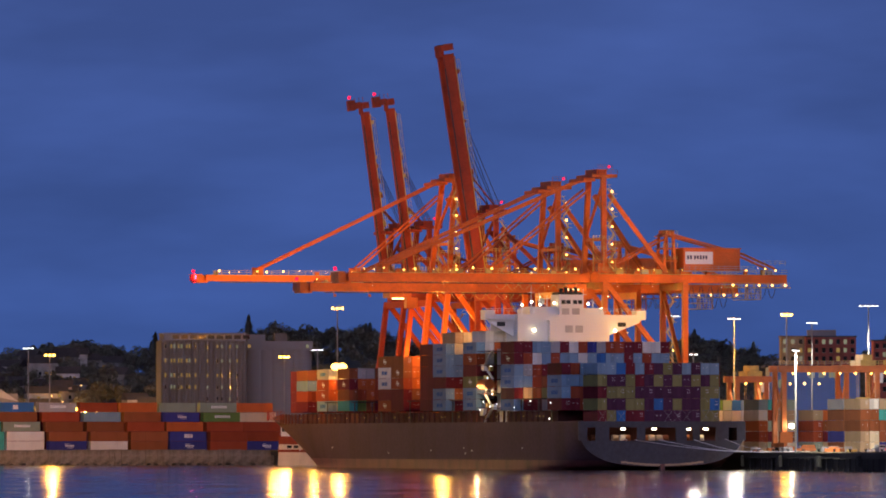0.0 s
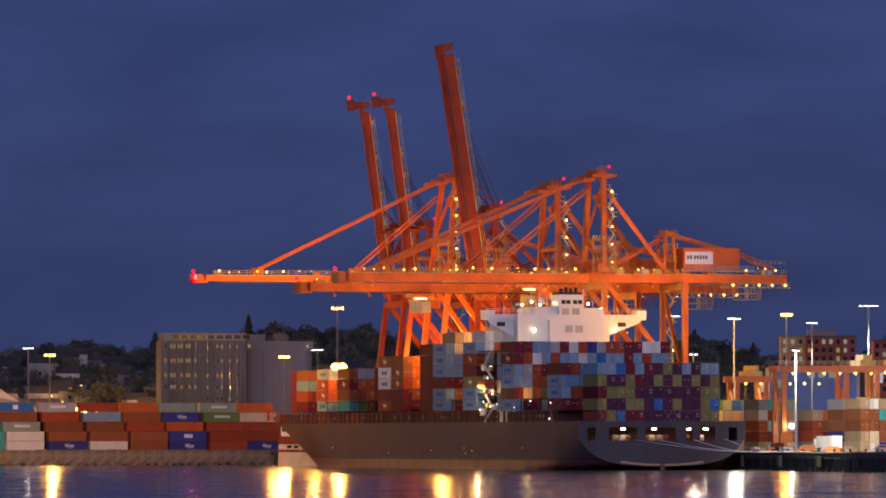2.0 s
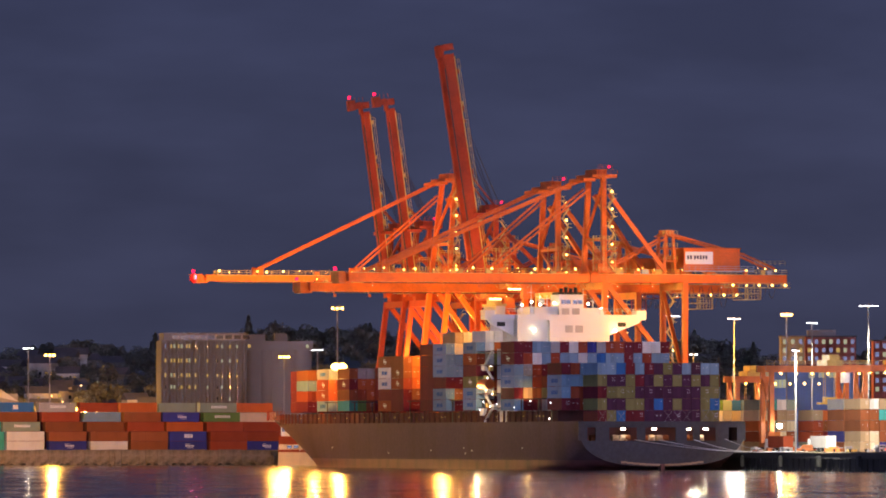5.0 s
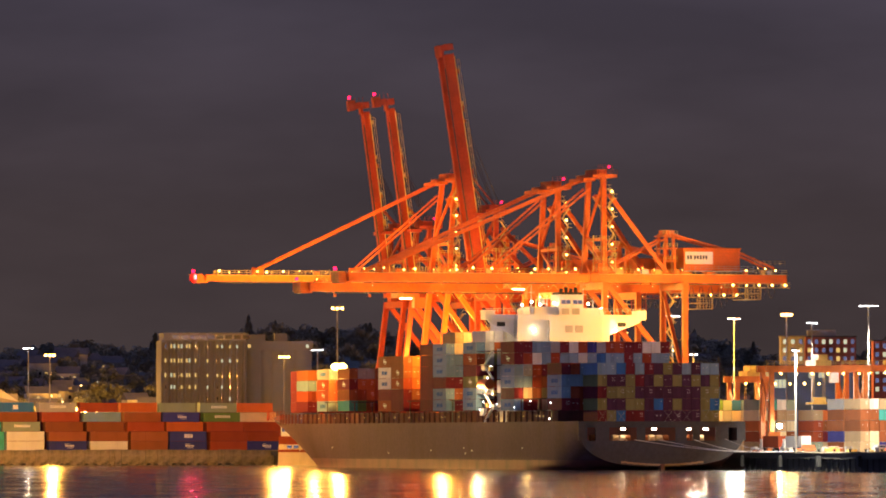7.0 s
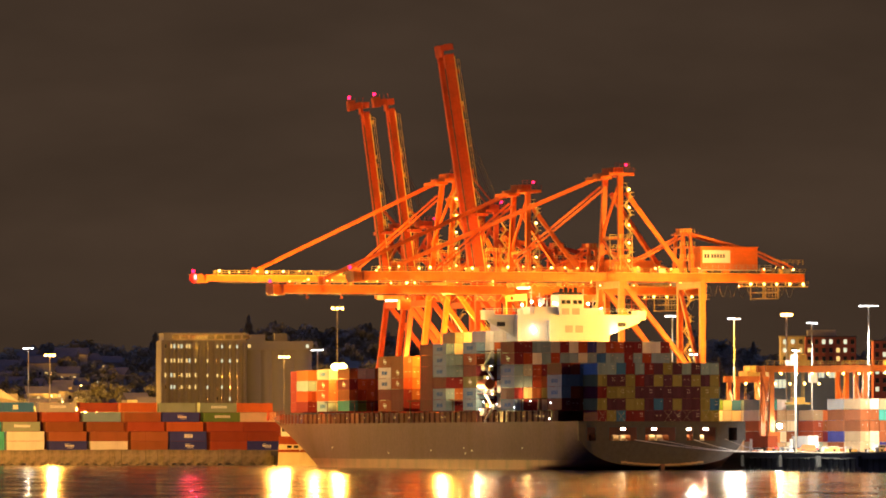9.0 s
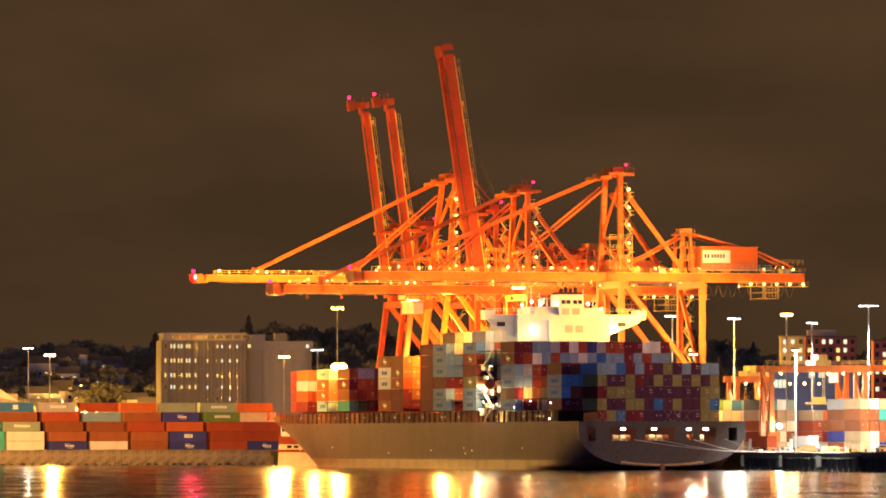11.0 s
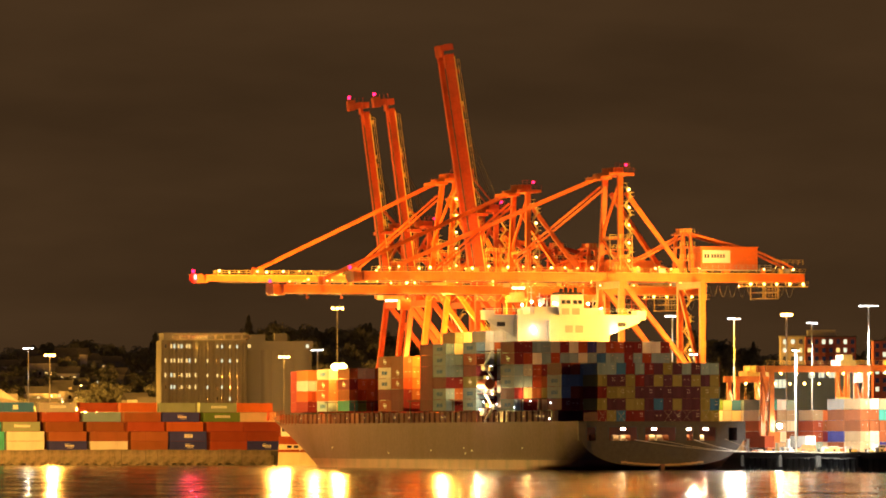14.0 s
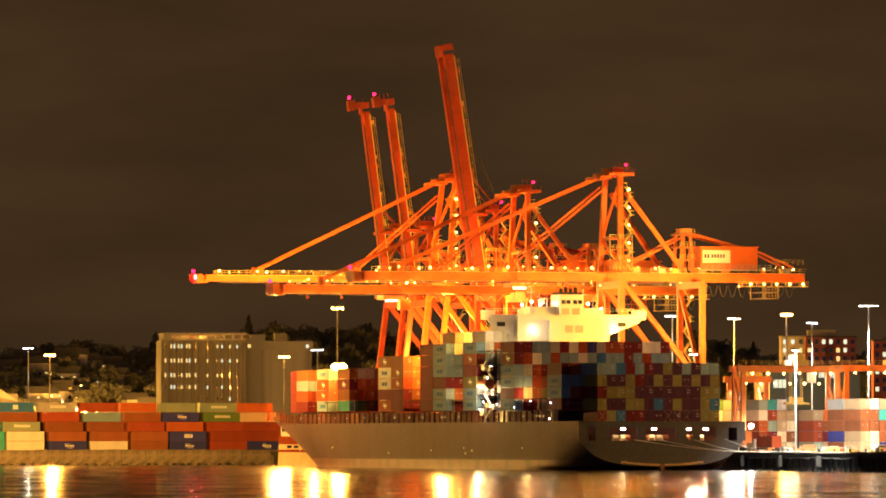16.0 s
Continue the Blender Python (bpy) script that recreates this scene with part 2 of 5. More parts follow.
fender_mesh = mesh_of(bm, BLACK)
for i in range(44):
    y = -170 + i * 4.2
    o = part("pile", pile_mesh, PILES, pier)
    o.location = (24.95, y, 0)
    if i % 7 == 0:
        o = part("fender", fender_mesh, BLACK, pier)
        o.location = (23.1, y + 2.1, 0)

# Old wharf on the far shore, under the stacked boxes.
YARD = pose(-82.0, 2338.0, 0, 0, 0, 27)
wharf = thing("pavement_wharf", YARD, "old stained concrete wharf above the water", "quay", kind="structure")
bm = B()
box(bm, -330, 0.9, -3, 330, 130, 4.3)
part("fill", bm, ASPHALT, wharf)
# added pier, out of view, that only carries two lamp masts
bm = B()
box(bm, -230, -115, -3, -150, 0.9, 4.3)
part("unseen_lamp_pier", bm, ASPHALT, wharf)
rng = random.Random(4)
slabs = []
for k in range(3):
    bm = B()
    box(bm, 0.05, 0, -2, 3.95, 0.9, 4.45)
    box(bm, 0.0, -0.2, 3.3 + 0.35 * k, 4.0, 0.3, 4.6)
    box(bm, 0.3, -0.14, 0.2 + 0.3 * k, 3.6, 0.2, 1.3 + 0.3 * k)
    if k == 2:
        box(bm, 0.9 + k * 0.4, -0.3, -2, 1.3 + k * 0.4, 0.1, 3.6)
    slabs.append(mesh_of(bm, CONCRETE))
for i in range(52):
    o = part("wharf_panel", slabs[rng.randrange(3)], CONCRETE, wharf)
    o.location = (-96 + 4.0 * i, rng.uniform(-0.12, 0.12), rng.uniform(-0.12, 0.1))
bm = B()
for i in range(70):
    x, r = -95 + i * 2.9 + rng.uniform(-1, 1), rng.uniform(0.5, 1.1)
    bmesh.ops.create_icosphere(bm, subdivisions=1, radius=r, matrix=pose(x, -0.9 + rng.uniform(-0.5, 0.4), -0.2, rng.uniform(0, 90), 0, rng.uniform(0, 90)))
part("rubble", bm, PILES, wharf)
# high masts: x, y on the ground, lamp height, reach of the arm, paint, power, colour of the light
def spot(px, py, depth):
    """Place on the line of sight that runs through this part of the view, at that depth."""
    return Vector(((px - 784) / 13775.0 * depth, depth, 6.5 + (785 - py) / 13775.0 * depth))


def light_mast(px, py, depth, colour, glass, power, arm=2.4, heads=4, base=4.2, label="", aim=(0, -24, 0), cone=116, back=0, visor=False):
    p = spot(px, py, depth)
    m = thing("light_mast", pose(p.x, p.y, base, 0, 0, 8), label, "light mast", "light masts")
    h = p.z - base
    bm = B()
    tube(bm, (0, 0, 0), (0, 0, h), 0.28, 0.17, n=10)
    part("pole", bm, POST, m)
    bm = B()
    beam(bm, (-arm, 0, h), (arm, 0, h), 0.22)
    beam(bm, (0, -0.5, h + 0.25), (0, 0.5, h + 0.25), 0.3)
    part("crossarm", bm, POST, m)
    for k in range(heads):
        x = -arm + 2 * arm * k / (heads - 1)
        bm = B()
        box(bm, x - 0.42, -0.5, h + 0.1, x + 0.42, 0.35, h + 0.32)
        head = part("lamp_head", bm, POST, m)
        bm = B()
        # sodium glass made taller, so the lamp's glow is in its shape
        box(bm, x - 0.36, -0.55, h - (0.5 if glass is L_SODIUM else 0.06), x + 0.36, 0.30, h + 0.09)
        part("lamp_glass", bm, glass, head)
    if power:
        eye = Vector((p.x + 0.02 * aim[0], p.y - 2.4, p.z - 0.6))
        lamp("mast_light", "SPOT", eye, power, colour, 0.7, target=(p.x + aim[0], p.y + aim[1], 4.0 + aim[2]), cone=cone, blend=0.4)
    # visor: unseen plate added to keep the hull's light off the cranes
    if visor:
        part("visor", box(B(), -3.0, -9.0, h - 0.3, 9.0, 1.5, h - 0.2), POST, m, "added unseen plate over the lamps that shields the cranes")
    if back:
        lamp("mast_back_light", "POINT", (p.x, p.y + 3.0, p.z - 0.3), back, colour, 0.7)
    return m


def mast_lights():
    na, wh = "tall grey light mast with glowing sodium lamps", "tall grey light mast with cold white lamps"
    light_mast(88, 628, 2372, SODIUM, L_SODIUM, 48000, aim=(60, -110, 0), cone=150, back=45000, arm=1.2, heads=3, label=na)
    light_mast(503, 631, 2376, SODIUM, L_SODIUM, 40000, aim=(20, -110, 0), cone=150, back=45000, arm=1.2, heads=3, label=na)
    light_mast(597, 545, 2450, SODIUM, L_SODIUM, 32000, arm=1.5, heads=3, aim=(20, -160, 0), cone=150, back=45000, label=na)
    light_mast(50, 617, 2480, WHITE, L_WHITE, 3000, arm=1.4, label=wh)
    light_mast(562, 620, 2560, WHITE, L_WHITE, 8000, arm=1.5, label=wh)
    light_mast(1190, 560, 2180, WHITE, L_WHITE, 15000, arm=1.6, label=wh)
    light_mast(1227, 628, 1990, WHITE, L_WHITE, 24000, arm=0.7, heads=2, aim=(18, -40, 0), label=wh)
    light_mast(1299, 565, 1985, WHITE, L_WHITE, 26000, arm=1.2, heads=3, aim=(12, -45, 0), label=wh)
    light_mast(1392, 556, 1968, SODIUM, L_SODIUM, 115000, arm=1.0, heads=3, aim=(-95, 25, 34), cone=140, back=32000, label=na)
    light_mast(1437, 572, 2250, WHITE, L_WHITE, 170000, arm=1.2, cone=104, label=wh)
    light_mast(1537, 542, 2080, WHITE, L_WHITE, 400000, arm=2.1, heads=5, aim=(-14, -20, 0), cone=100, label=wh)
    light_mast(1408, 621, 1850, WHITE, L_WHITE, 130000, arm=0.5, heads=2, aim=(18, 16, 0), label=wh)
    # two unseen masts on an added pier light the wharf boxes and the hull
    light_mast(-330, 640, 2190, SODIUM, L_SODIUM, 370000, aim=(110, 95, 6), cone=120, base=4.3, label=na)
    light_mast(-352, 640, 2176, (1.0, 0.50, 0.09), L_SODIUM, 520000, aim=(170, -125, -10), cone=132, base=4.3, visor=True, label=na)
    # unseen mast added on the pier towards the viewer, to light the stern
    light_mast(1870, 545, 1801, SODIUM, L_SODIUM, 80000, aim=(-120, 60, 10), cone=150, label=na)


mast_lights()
# point lamps added to brighten the hillside, without posts, for the town's street lighting
for px, depth, h, p in ((40, 2700, 16, 160000), (150, 2760, 16, 170000), (240, 2690, 18, 60000), (110, 2930, 12, 240000), (220, 2960, 12, 240000), (620, 2700, 14, 260000), (1228, 2720, 14, 100000), (1330, 2960, 12, 150000)):
    lamp("street_light", "POINT", ((px - 784) / 13775.0 * depth, depth, 4 + h), p, SODIUM, 0.8)
# sodium floods on the cranes that stand still, and white floods on the ship's house
for x, y, z, p in ((8, 222, 42, 42000), (-30, 256, 40, 42000), (28, 258, 26, 42000), (28, 318, 30, 28000), (-8, 297, 44, 28000)):
    lamp("crane_flood", "POINT", at_berth(x, y, z), p, SODIUM, 0.6)
for x, p in ((-13.6, 140), (-6.5, 75), (12.6, 90)):
    lamp("ship_flood", "POINT", at_berth(x, 72.6, 34.6), p, WARM, 0.4)
# lamps without fixtures, added to brighten the wing and the box ends
lamp("wing_flood", "POINT", at_berth(-22.5, 79.0, 44.0), 300, WARM, 0.4)
lamp("stack_flood", "POINT", at_berth(-19.6, 84.0, 37.0), 420, WARM, 0.4)
lamp("stack_flood", "POINT", at_berth(-16.0, 112.5, 35.5), 800, SODIUM, 0.4)
lamp("gangway_flood", "POINT", at_berth(-23.5, 80, 20), 2600, WARM, 0.4)
lamp("foremast_flood", "POINT", at_berth(-16.8, 236.5, 27.8), 9000, SODIUM, 0.6)
lamp("boom_beacon", "POINT", at_berth(-47.0, 282.0, 52.6), 4500, (1.0, 0.02, 0.08), 0.5)
for y, p in ((22.6, 260), (52.6, 330), (113.5, 330)):
    lamp("bay_flood", "POINT", at_berth(-18.4, y, 18.8), p, (1.0, 0.52, 0.14), 0.4)
# added lamp that stands in for crane light on this stack
lamp("stack_flood", "POINT", at_berth(-13.5, 149.5, 30.5), 9000, SODIUM, 0.5)
# ---- shipping containers ----
CW, CL, CH = 2.32, 12.19, 2.9
BOX_MESH = {}
PLATES = random.Random(77)


def box_meshes(colour):
    """Body with corner posts and ribbed sides, and the door end with its lock rods; shared by all boxes of that paint."""
    if colour in BOX_MESH:
        return BOX_MESH[colour]
    bm = B()
    box(bm, -CW / 2 + 0.05, 0.14, 0.1, CW / 2 - 0.05, CL - 0.05, CH - 0.1)
    for x in (-CW / 2, CW / 2 - 0.14):
        for y in (0.0, CL - 0.16):
            box(bm, x, y, 0.06, x + 0.14, y + 0.16, CH - 0.06)
        box(bm, x, 0.16, 0.06, x + 0.14, CL - 0.16, 0.2)
        box(bm, x, 0.16, CH - 0.18, x + 0.14, CL - 0.16, CH - 0.06)
        for k in range(14):
            y = 0.5 + k * 0.82
            xx = x if x < 0 else x + 0.1
            box(bm, xx + 0.012, y, 0.14, xx + 0.045, y + 0.4, CH - 0.12)
    box(bm, -CW / 2 + 0.14, CL - 0.14, CH - 0.18, CW / 2 - 0.14, CL, CH - 0.06)
    box(bm, -CW / 2 + 0.14, 0.0, CH - 0.2, CW / 2 - 0.14, 0.14, CH - 0.06)
    box(bm, -CW / 2 + 0.14, 0.0, 0.06, CW / 2 - 0.14, 0.14, 0.2)
    for x in (-CW / 2, CW / 2 - 0.2):
        for y in (0.0, CL - 0.2):
            for z in (0.0, CH - 0.1):
                box(bm, x, y, z, x + 0.2, y + 0.2, z + 0.1)
    body = mesh_of(bm, BOXMAT[colour])
    doors = []
    for s in (-1, 1):
        # one leaf: a pressed sheet with two lock rods and a frame step, extruded upwards
        edge = [(0.03, 0.14), (0.03, 0.08), (0.32, 0.08), (0.33, 0.03), (0.39, 0.03), (0.40, 0.08), (0.74, 0.08), (0.75, 0.03), (0.81, 0.03), (0.82, 0.08), (1.0, 0.08), (1.0, 0.14)]
        bm = B()
        low = [bm.verts.new((s * x, y, 0.21)) for x, y in edge]
        top = [bm.verts.new((s * x, y, CH - 0.21)) for x, y in edge]
        for i in range(len(edge)):
            j = (i + 1) % len(edge)
            bm.faces.new((low[i], low[j], top[j], top[i]))
        bm.faces.new(low)
        bm.faces.new(top)
        doors.append(mesh_of(bm, BOXMAT[colour]))
    BOX_MESH[colour] = (body, doors)
    return BOX_MESH[colour]


WORDS = {"maroon": "dark maroon", "rust": "rust-red", "orange": "orange", "blue_grey": "pale blue-grey", "navy": "navy blue", "white": "off-white", "grey": "grey",
         "olive": "mustard-olive", "purple": "plum-purple", "teal": "turquoise", "green": "green", "sage": "sage-grey", "cream": "cream", "blue": "bright blue",
         "tan": "tan", "brown": "rust-brown"}


def container(m, colour, where, group, bars=""):
    body, doors = box_meshes(colour)
    ob = new("shipping_container", body)
    ob.matrix_world = m
    tagged(ob, WORDS[colour] + " steel shipping container " + where, "container", group)
    for leaf in doors:
        part("door", leaf, None, ob)
    style = PLATES.choice(("", "single", "single", "pair", "four"))
    if style:
        part("data_plate", plate_mesh(style), LETTER, ob)
    if bars:
        part("lettering", bar_mesh(bars), LETTER, ob, "pale company lettering as plain bars")
    return ob


BAR_MESH = {}


def plate_mesh(style):
    """White data plates and marks on the door end."""
    key = "data_" + style
    if key not in BAR_MESH:
        marks = {"single": ((0.5, 2.15),), "pair": ((-0.62, 1.55), (0.42, 1.55)), "four": ((0.12, 2.0), (0.55, 2.0), (0.12, 1.35), (0.55, 1.35))}[style]
        bm = B()
        for x, z in marks:
            box(bm, x, 0.0, z, x + 0.17, 0.025, z + 0.18)
        BAR_MESH[key] = mesh_of(bm, LETTER)
    return BAR_MESH[key]


def bar_mesh(style):
    """Unreadable or trade lettering on the near long side (x < 0), as plain bars."""
    if style in BAR_MESH:
        return BAR_MESH[style]
    bm = B()
    x = -CW / 2 - 0.012
    if style == "word":
        for k in range(8):
            box(bm, x, 3.4 + k * 0.66, 1.2, x + 0.03, 3.85 + k * 0.66, 2.0)
    elif style == "small":
        for k in range(5):
            box(bm, x, 4.2 + k * 0.6, 1.25, x + 0.03, 4.65 + k * 0.6, 1.7)
        box(bm, x, 5.5, 1.95, x + 0.03, 7.2, 2.1)
        box(bm, x, 4.4, 0.85, x + 0.03, 6.4, 0.98)
    elif style == "panel":
        for k in range(4):
            box(bm, x, 3.5 + k * 1.4, 0.95, x + 0.03, 4.5 + k * 1.4, 1.9)
    elif style == "big":
        for k in range(3):
            box(bm, x, 4.6 + k * 0.95, 1.0, x + 0.03, 5.4 + k * 0.95, 2.1)
    elif style == "badge":
        box(bm, x, 5.2, 0.8, x + 0.03, 6.8, 2.1)
    BAR_MESH[style] = mesh_of(bm, BOXMAT["blue"] if style == "panel" else LETTER)
    return BAR_MESH[style]


PAINT_KEY = {"m": "maroon", "r": "rust", "o": "orange", "b": "blue_grey", "n": "navy", "w": "white", "g": "grey", "y": "olive", "p": "purple",
             "t": "teal", "e": "green", "s": "sage", "c": "cream", "u": "blue", "a": "tan", "k": "brown"}
PITCH = 2.40


def ship_bays():
    """Every bay: aft edge, port edge, columns, lowest tier, tiers, paints of the rows from the top down (port to starboard), paints of the rest.
    Boxes hidden behind nearer bays go into one joined mesh."""
    bays = [
        (1.5, -15.9, 13, 11.7, 5, ("bbumbmpypbpbb", "yppympypypypyy", "myyypppppppyy", "yppyypupyppyu", "myummppppppyy"), "ppym"),
        (14.3, -21.2, 17, 14.7, 4, ("mrbb", "bbb", "brr", "mmr"), "mbr"),
        (55.0, -21.2, 17, 14.7, 6, ("mmbbgmwrngrrmmwwmm", "mrwbrbbwbubbmbrbbb", "bgrmrbbm", "bbrkrm", "makyrm", "bmmgrm"), "mmbrg"),
        (89.0, -21.2, 17, 14.9, 6, ("bwoww", "rgymr", "mmkrm", "yyrmk", "bgmrk", "bkmr"), "mmrbg"),
        # top-row cream ends: lamplight put into the box colour
        (117.0, -21.2, 17, 14.9, 6, ("bccmm", "bbbmr", "bbmrm", "mmkmm", "bkmrm", "bmmm"), "mmrb"),
        (129.4, -21.2, 17, 14.9, 6, ("mmk", "mmk", "mkm", "mmm", "mkm", "mmm"), "mkr"),
        # orange ends: sodium light put into the box colour
        (157.5, -21.2, 17, 15.0, 5, ("koak", "koor", "roor", "mkmm", "mmrm"), "ormk"),
        (170.0, -21.2, 17, 15.0, 5, ("kmm", "wkr", "wrm", "mmr", "rmm"), "rmo"),
        (212.0, -21.0, 17, 15.2, 4, ("kggkmg", "mooroo", "krorrk", "tekmmm"), "ormk"),
        (240.0, -19.2, 15, 15.2, 4, ("gwar", "rrsk", "roak", "barm"), "rmbk"),
        (264.8, -18.4, 15, 15.1, 4, ("kkrk", "bgbr", "rork", "mmkm"), "rmbg"),
        (278.0, -16.6, 13, 15.0, 4, ("sgkk", "wbgr", "rrkm", "kmkm"), "wgrmb")]
    rng = random.Random(11)
    joined = B()
    for i, (y, x0, cols, z0, tiers, rows, rest) in enumerate(bays):
        for c in range(cols):
            for t in range(tiers):
                x, z = x0 + PITCH * c + CW / 2, z0 + t * CH
                hidden = False
                for yn, xn, cn, zn, tn, _, _ in bays[:i]:
                    yf = yn + CL
                    xa = x - 0.29 * (y - yf)
                    xb = x - 0.29 * (y - yn)
                    top = zn + tn * CH
                    if (xn < xa - 1.3 and xa + 1.3 < xn + cn * PITCH and z + CH <= top + 0.4) or (xn < xb - 1.3 and xb + 1.3 < xn + cn * PITCH and z + CH <= top + 0.4):
                        hidden = True
                row = rows[tiers - 1 - t]
                colour = PAINT_KEY[row[c] if c < len(row) else rng.choice(rest)]
                if hidden:
                    box(joined, x - CW / 2, y, z, x + CW / 2, y + CL, z + CH - 0.06)
                    continue
                bars = ""
                if c == 0 and 0 < i < 10:
                    bars = {"blue_grey": "panel", "white": "panel", "grey": "panel", "rust": "small"}.get(colour, "small" if rng.random() < 0.2 else "")
                container(BERTH @ Matrix.Translation((x, y, z)), colour, "stacked on the ship's deck", "containers on the ship", bars)
    ob = part("stowed_containers", joined, BOXMAT["maroon"])
    ob.matrix_world = BERTH
    tagged(ob, "closely packed steel containers inside the ship's stacks", "container", kind="stuff")
    # pale boxes landed on top of the stacks
    for x, y, t, colour in ((-17.6, 89.0, 6, "white"), (-15.2, 89.0, 6, "white"), (-12.8, 89.0, 6, "white"), (-12.8, 89.0, 7, "white"),
                            (-17.6, 117.0, 6, "tan"), (-15.2, 117.0, 6, "cream"), (-12.8, 117.0, 6, "cream"), (-10.4, 117.0, 6, "cream")):
        container(BERTH @ Matrix.Translation((x, y, 14.9 + t * CH)), colour, "on top of a stack on the ship", "containers on the ship")


def yard_boxes():
    """Stepped stacks on the old wharf: two boxes high in front, five high in the fourth row."""
    starts = [-51.8, -37.9, -24.4, -11.1, 1.75, 15.4, 27.6]
    rows = [["white", "navy", "white", "brown", "navy", "rust", "navy"], ["white", "brown", "brown", "brown", "navy", "rust", "rust"],
            ["sage", "brown", "brown", "rust", "orange", "rust", "rust"], ["brown", "rust", "blue_grey", "brown", "navy", "green", "cream"],
            ["blue", "grey", "rust", "orange", "sage", "sage", "orange"]]
    marks = {(0, 1): "small", (0, 4): "small", (0, 6): "small", (1, 4): "big", (2, 0): "word", (3, 4): "small", (3, 5): "word", (4, 0): "badge", (4, 5): "word", (4, 1): "word"}
    rng = random.Random(2)
    inner = B()
    for k, x in enumerate(starts):
        for row in range(5):
            for tier in range(5):
                if tier > row + 1 or (row == 4 and tier > 3):
                    continue
                top = tier == row + 1 or (row == 0)
                colour = rows[tier][k] if top and tier == min(row + 1, 4) or row == 0 else rng.choice(["brown", "rust", "navy", "maroon"])
                if row > 0 and tier < row + 1 and not (row == 4 and tier == 4):
                    box(inner, x, 5.0 + 2.55 * row - CW / 2, 4.3 + tier * CH, x + CL, 5.0 + 2.55 * row + CW / 2, 4.3 + tier * CH + CH - 0.02)
                    continue
                mark = marks.get((tier, k), "") if (row == 0 or tier == row + 1) else ""
                m = YARD @ pose(x + rng.uniform(-0.1, 0.1) + CL, 5.0 + 2.55 * row, 4.3 + tier * CH, 0, 0, 90)
                container(m, colour, "in a stepped stack on the wharf", "containers on the wharf", mark)
    ob = part("stacked_containers", inner, BOXMAT["maroon"])
    ob.matrix_world = YARD
    tagged(ob, "closely packed containers inside the wharf stacks", "container", kind="stuff")
    # one more column cut by the picture's edge
    for row, colour in enumerate(["teal", "teal", "brown", "blue"]):
        for tier in range(0 if row == 0 else row + 1, row + 2):
            container(YARD @ pose(-53.0 + 0.4, 5.0 + 2.55 * row, 4.3 + tier * CH, 0, 0, 90), colour, "in a stepped stack on the wharf", "containers on the wharf")


ship_bays()
yard_boxes()
AFT = -1.5
# ---- the ship ----
def ship_half(s, z):
    """Half breadth of the hull at the share s of its length, z above the water."""
    if s > 0.68:
        k = (s - 0.68) / 0.32
        flare = 0.35 + 0.65 * min(max(z / 15.0, 0), 1) ** 0.8
        return 21.4 * max(1 - k ** (1.3 + 1.5 * flare), 0.0) ** 0.75
    zk = 0.9 - 15.0 * min(s / 0.16, 1.0) ** 1.3
    t = min(max((12.0 - z) / (12.0 - zk), 0), 1)
    p = 2.9 + 9 * min(s / 0.2, 1)
    return 21.4 * (1 - t ** p) ** (1 / p)


def ship_point(s, z):
    stem = 306 + 50 * (max(z, 0) / 14.8) ** 1.25
    start = 0.0 if z >= 0.9 else 9.0 * (0.9 - z) ** 0.8
    return start + s * (stem - start)


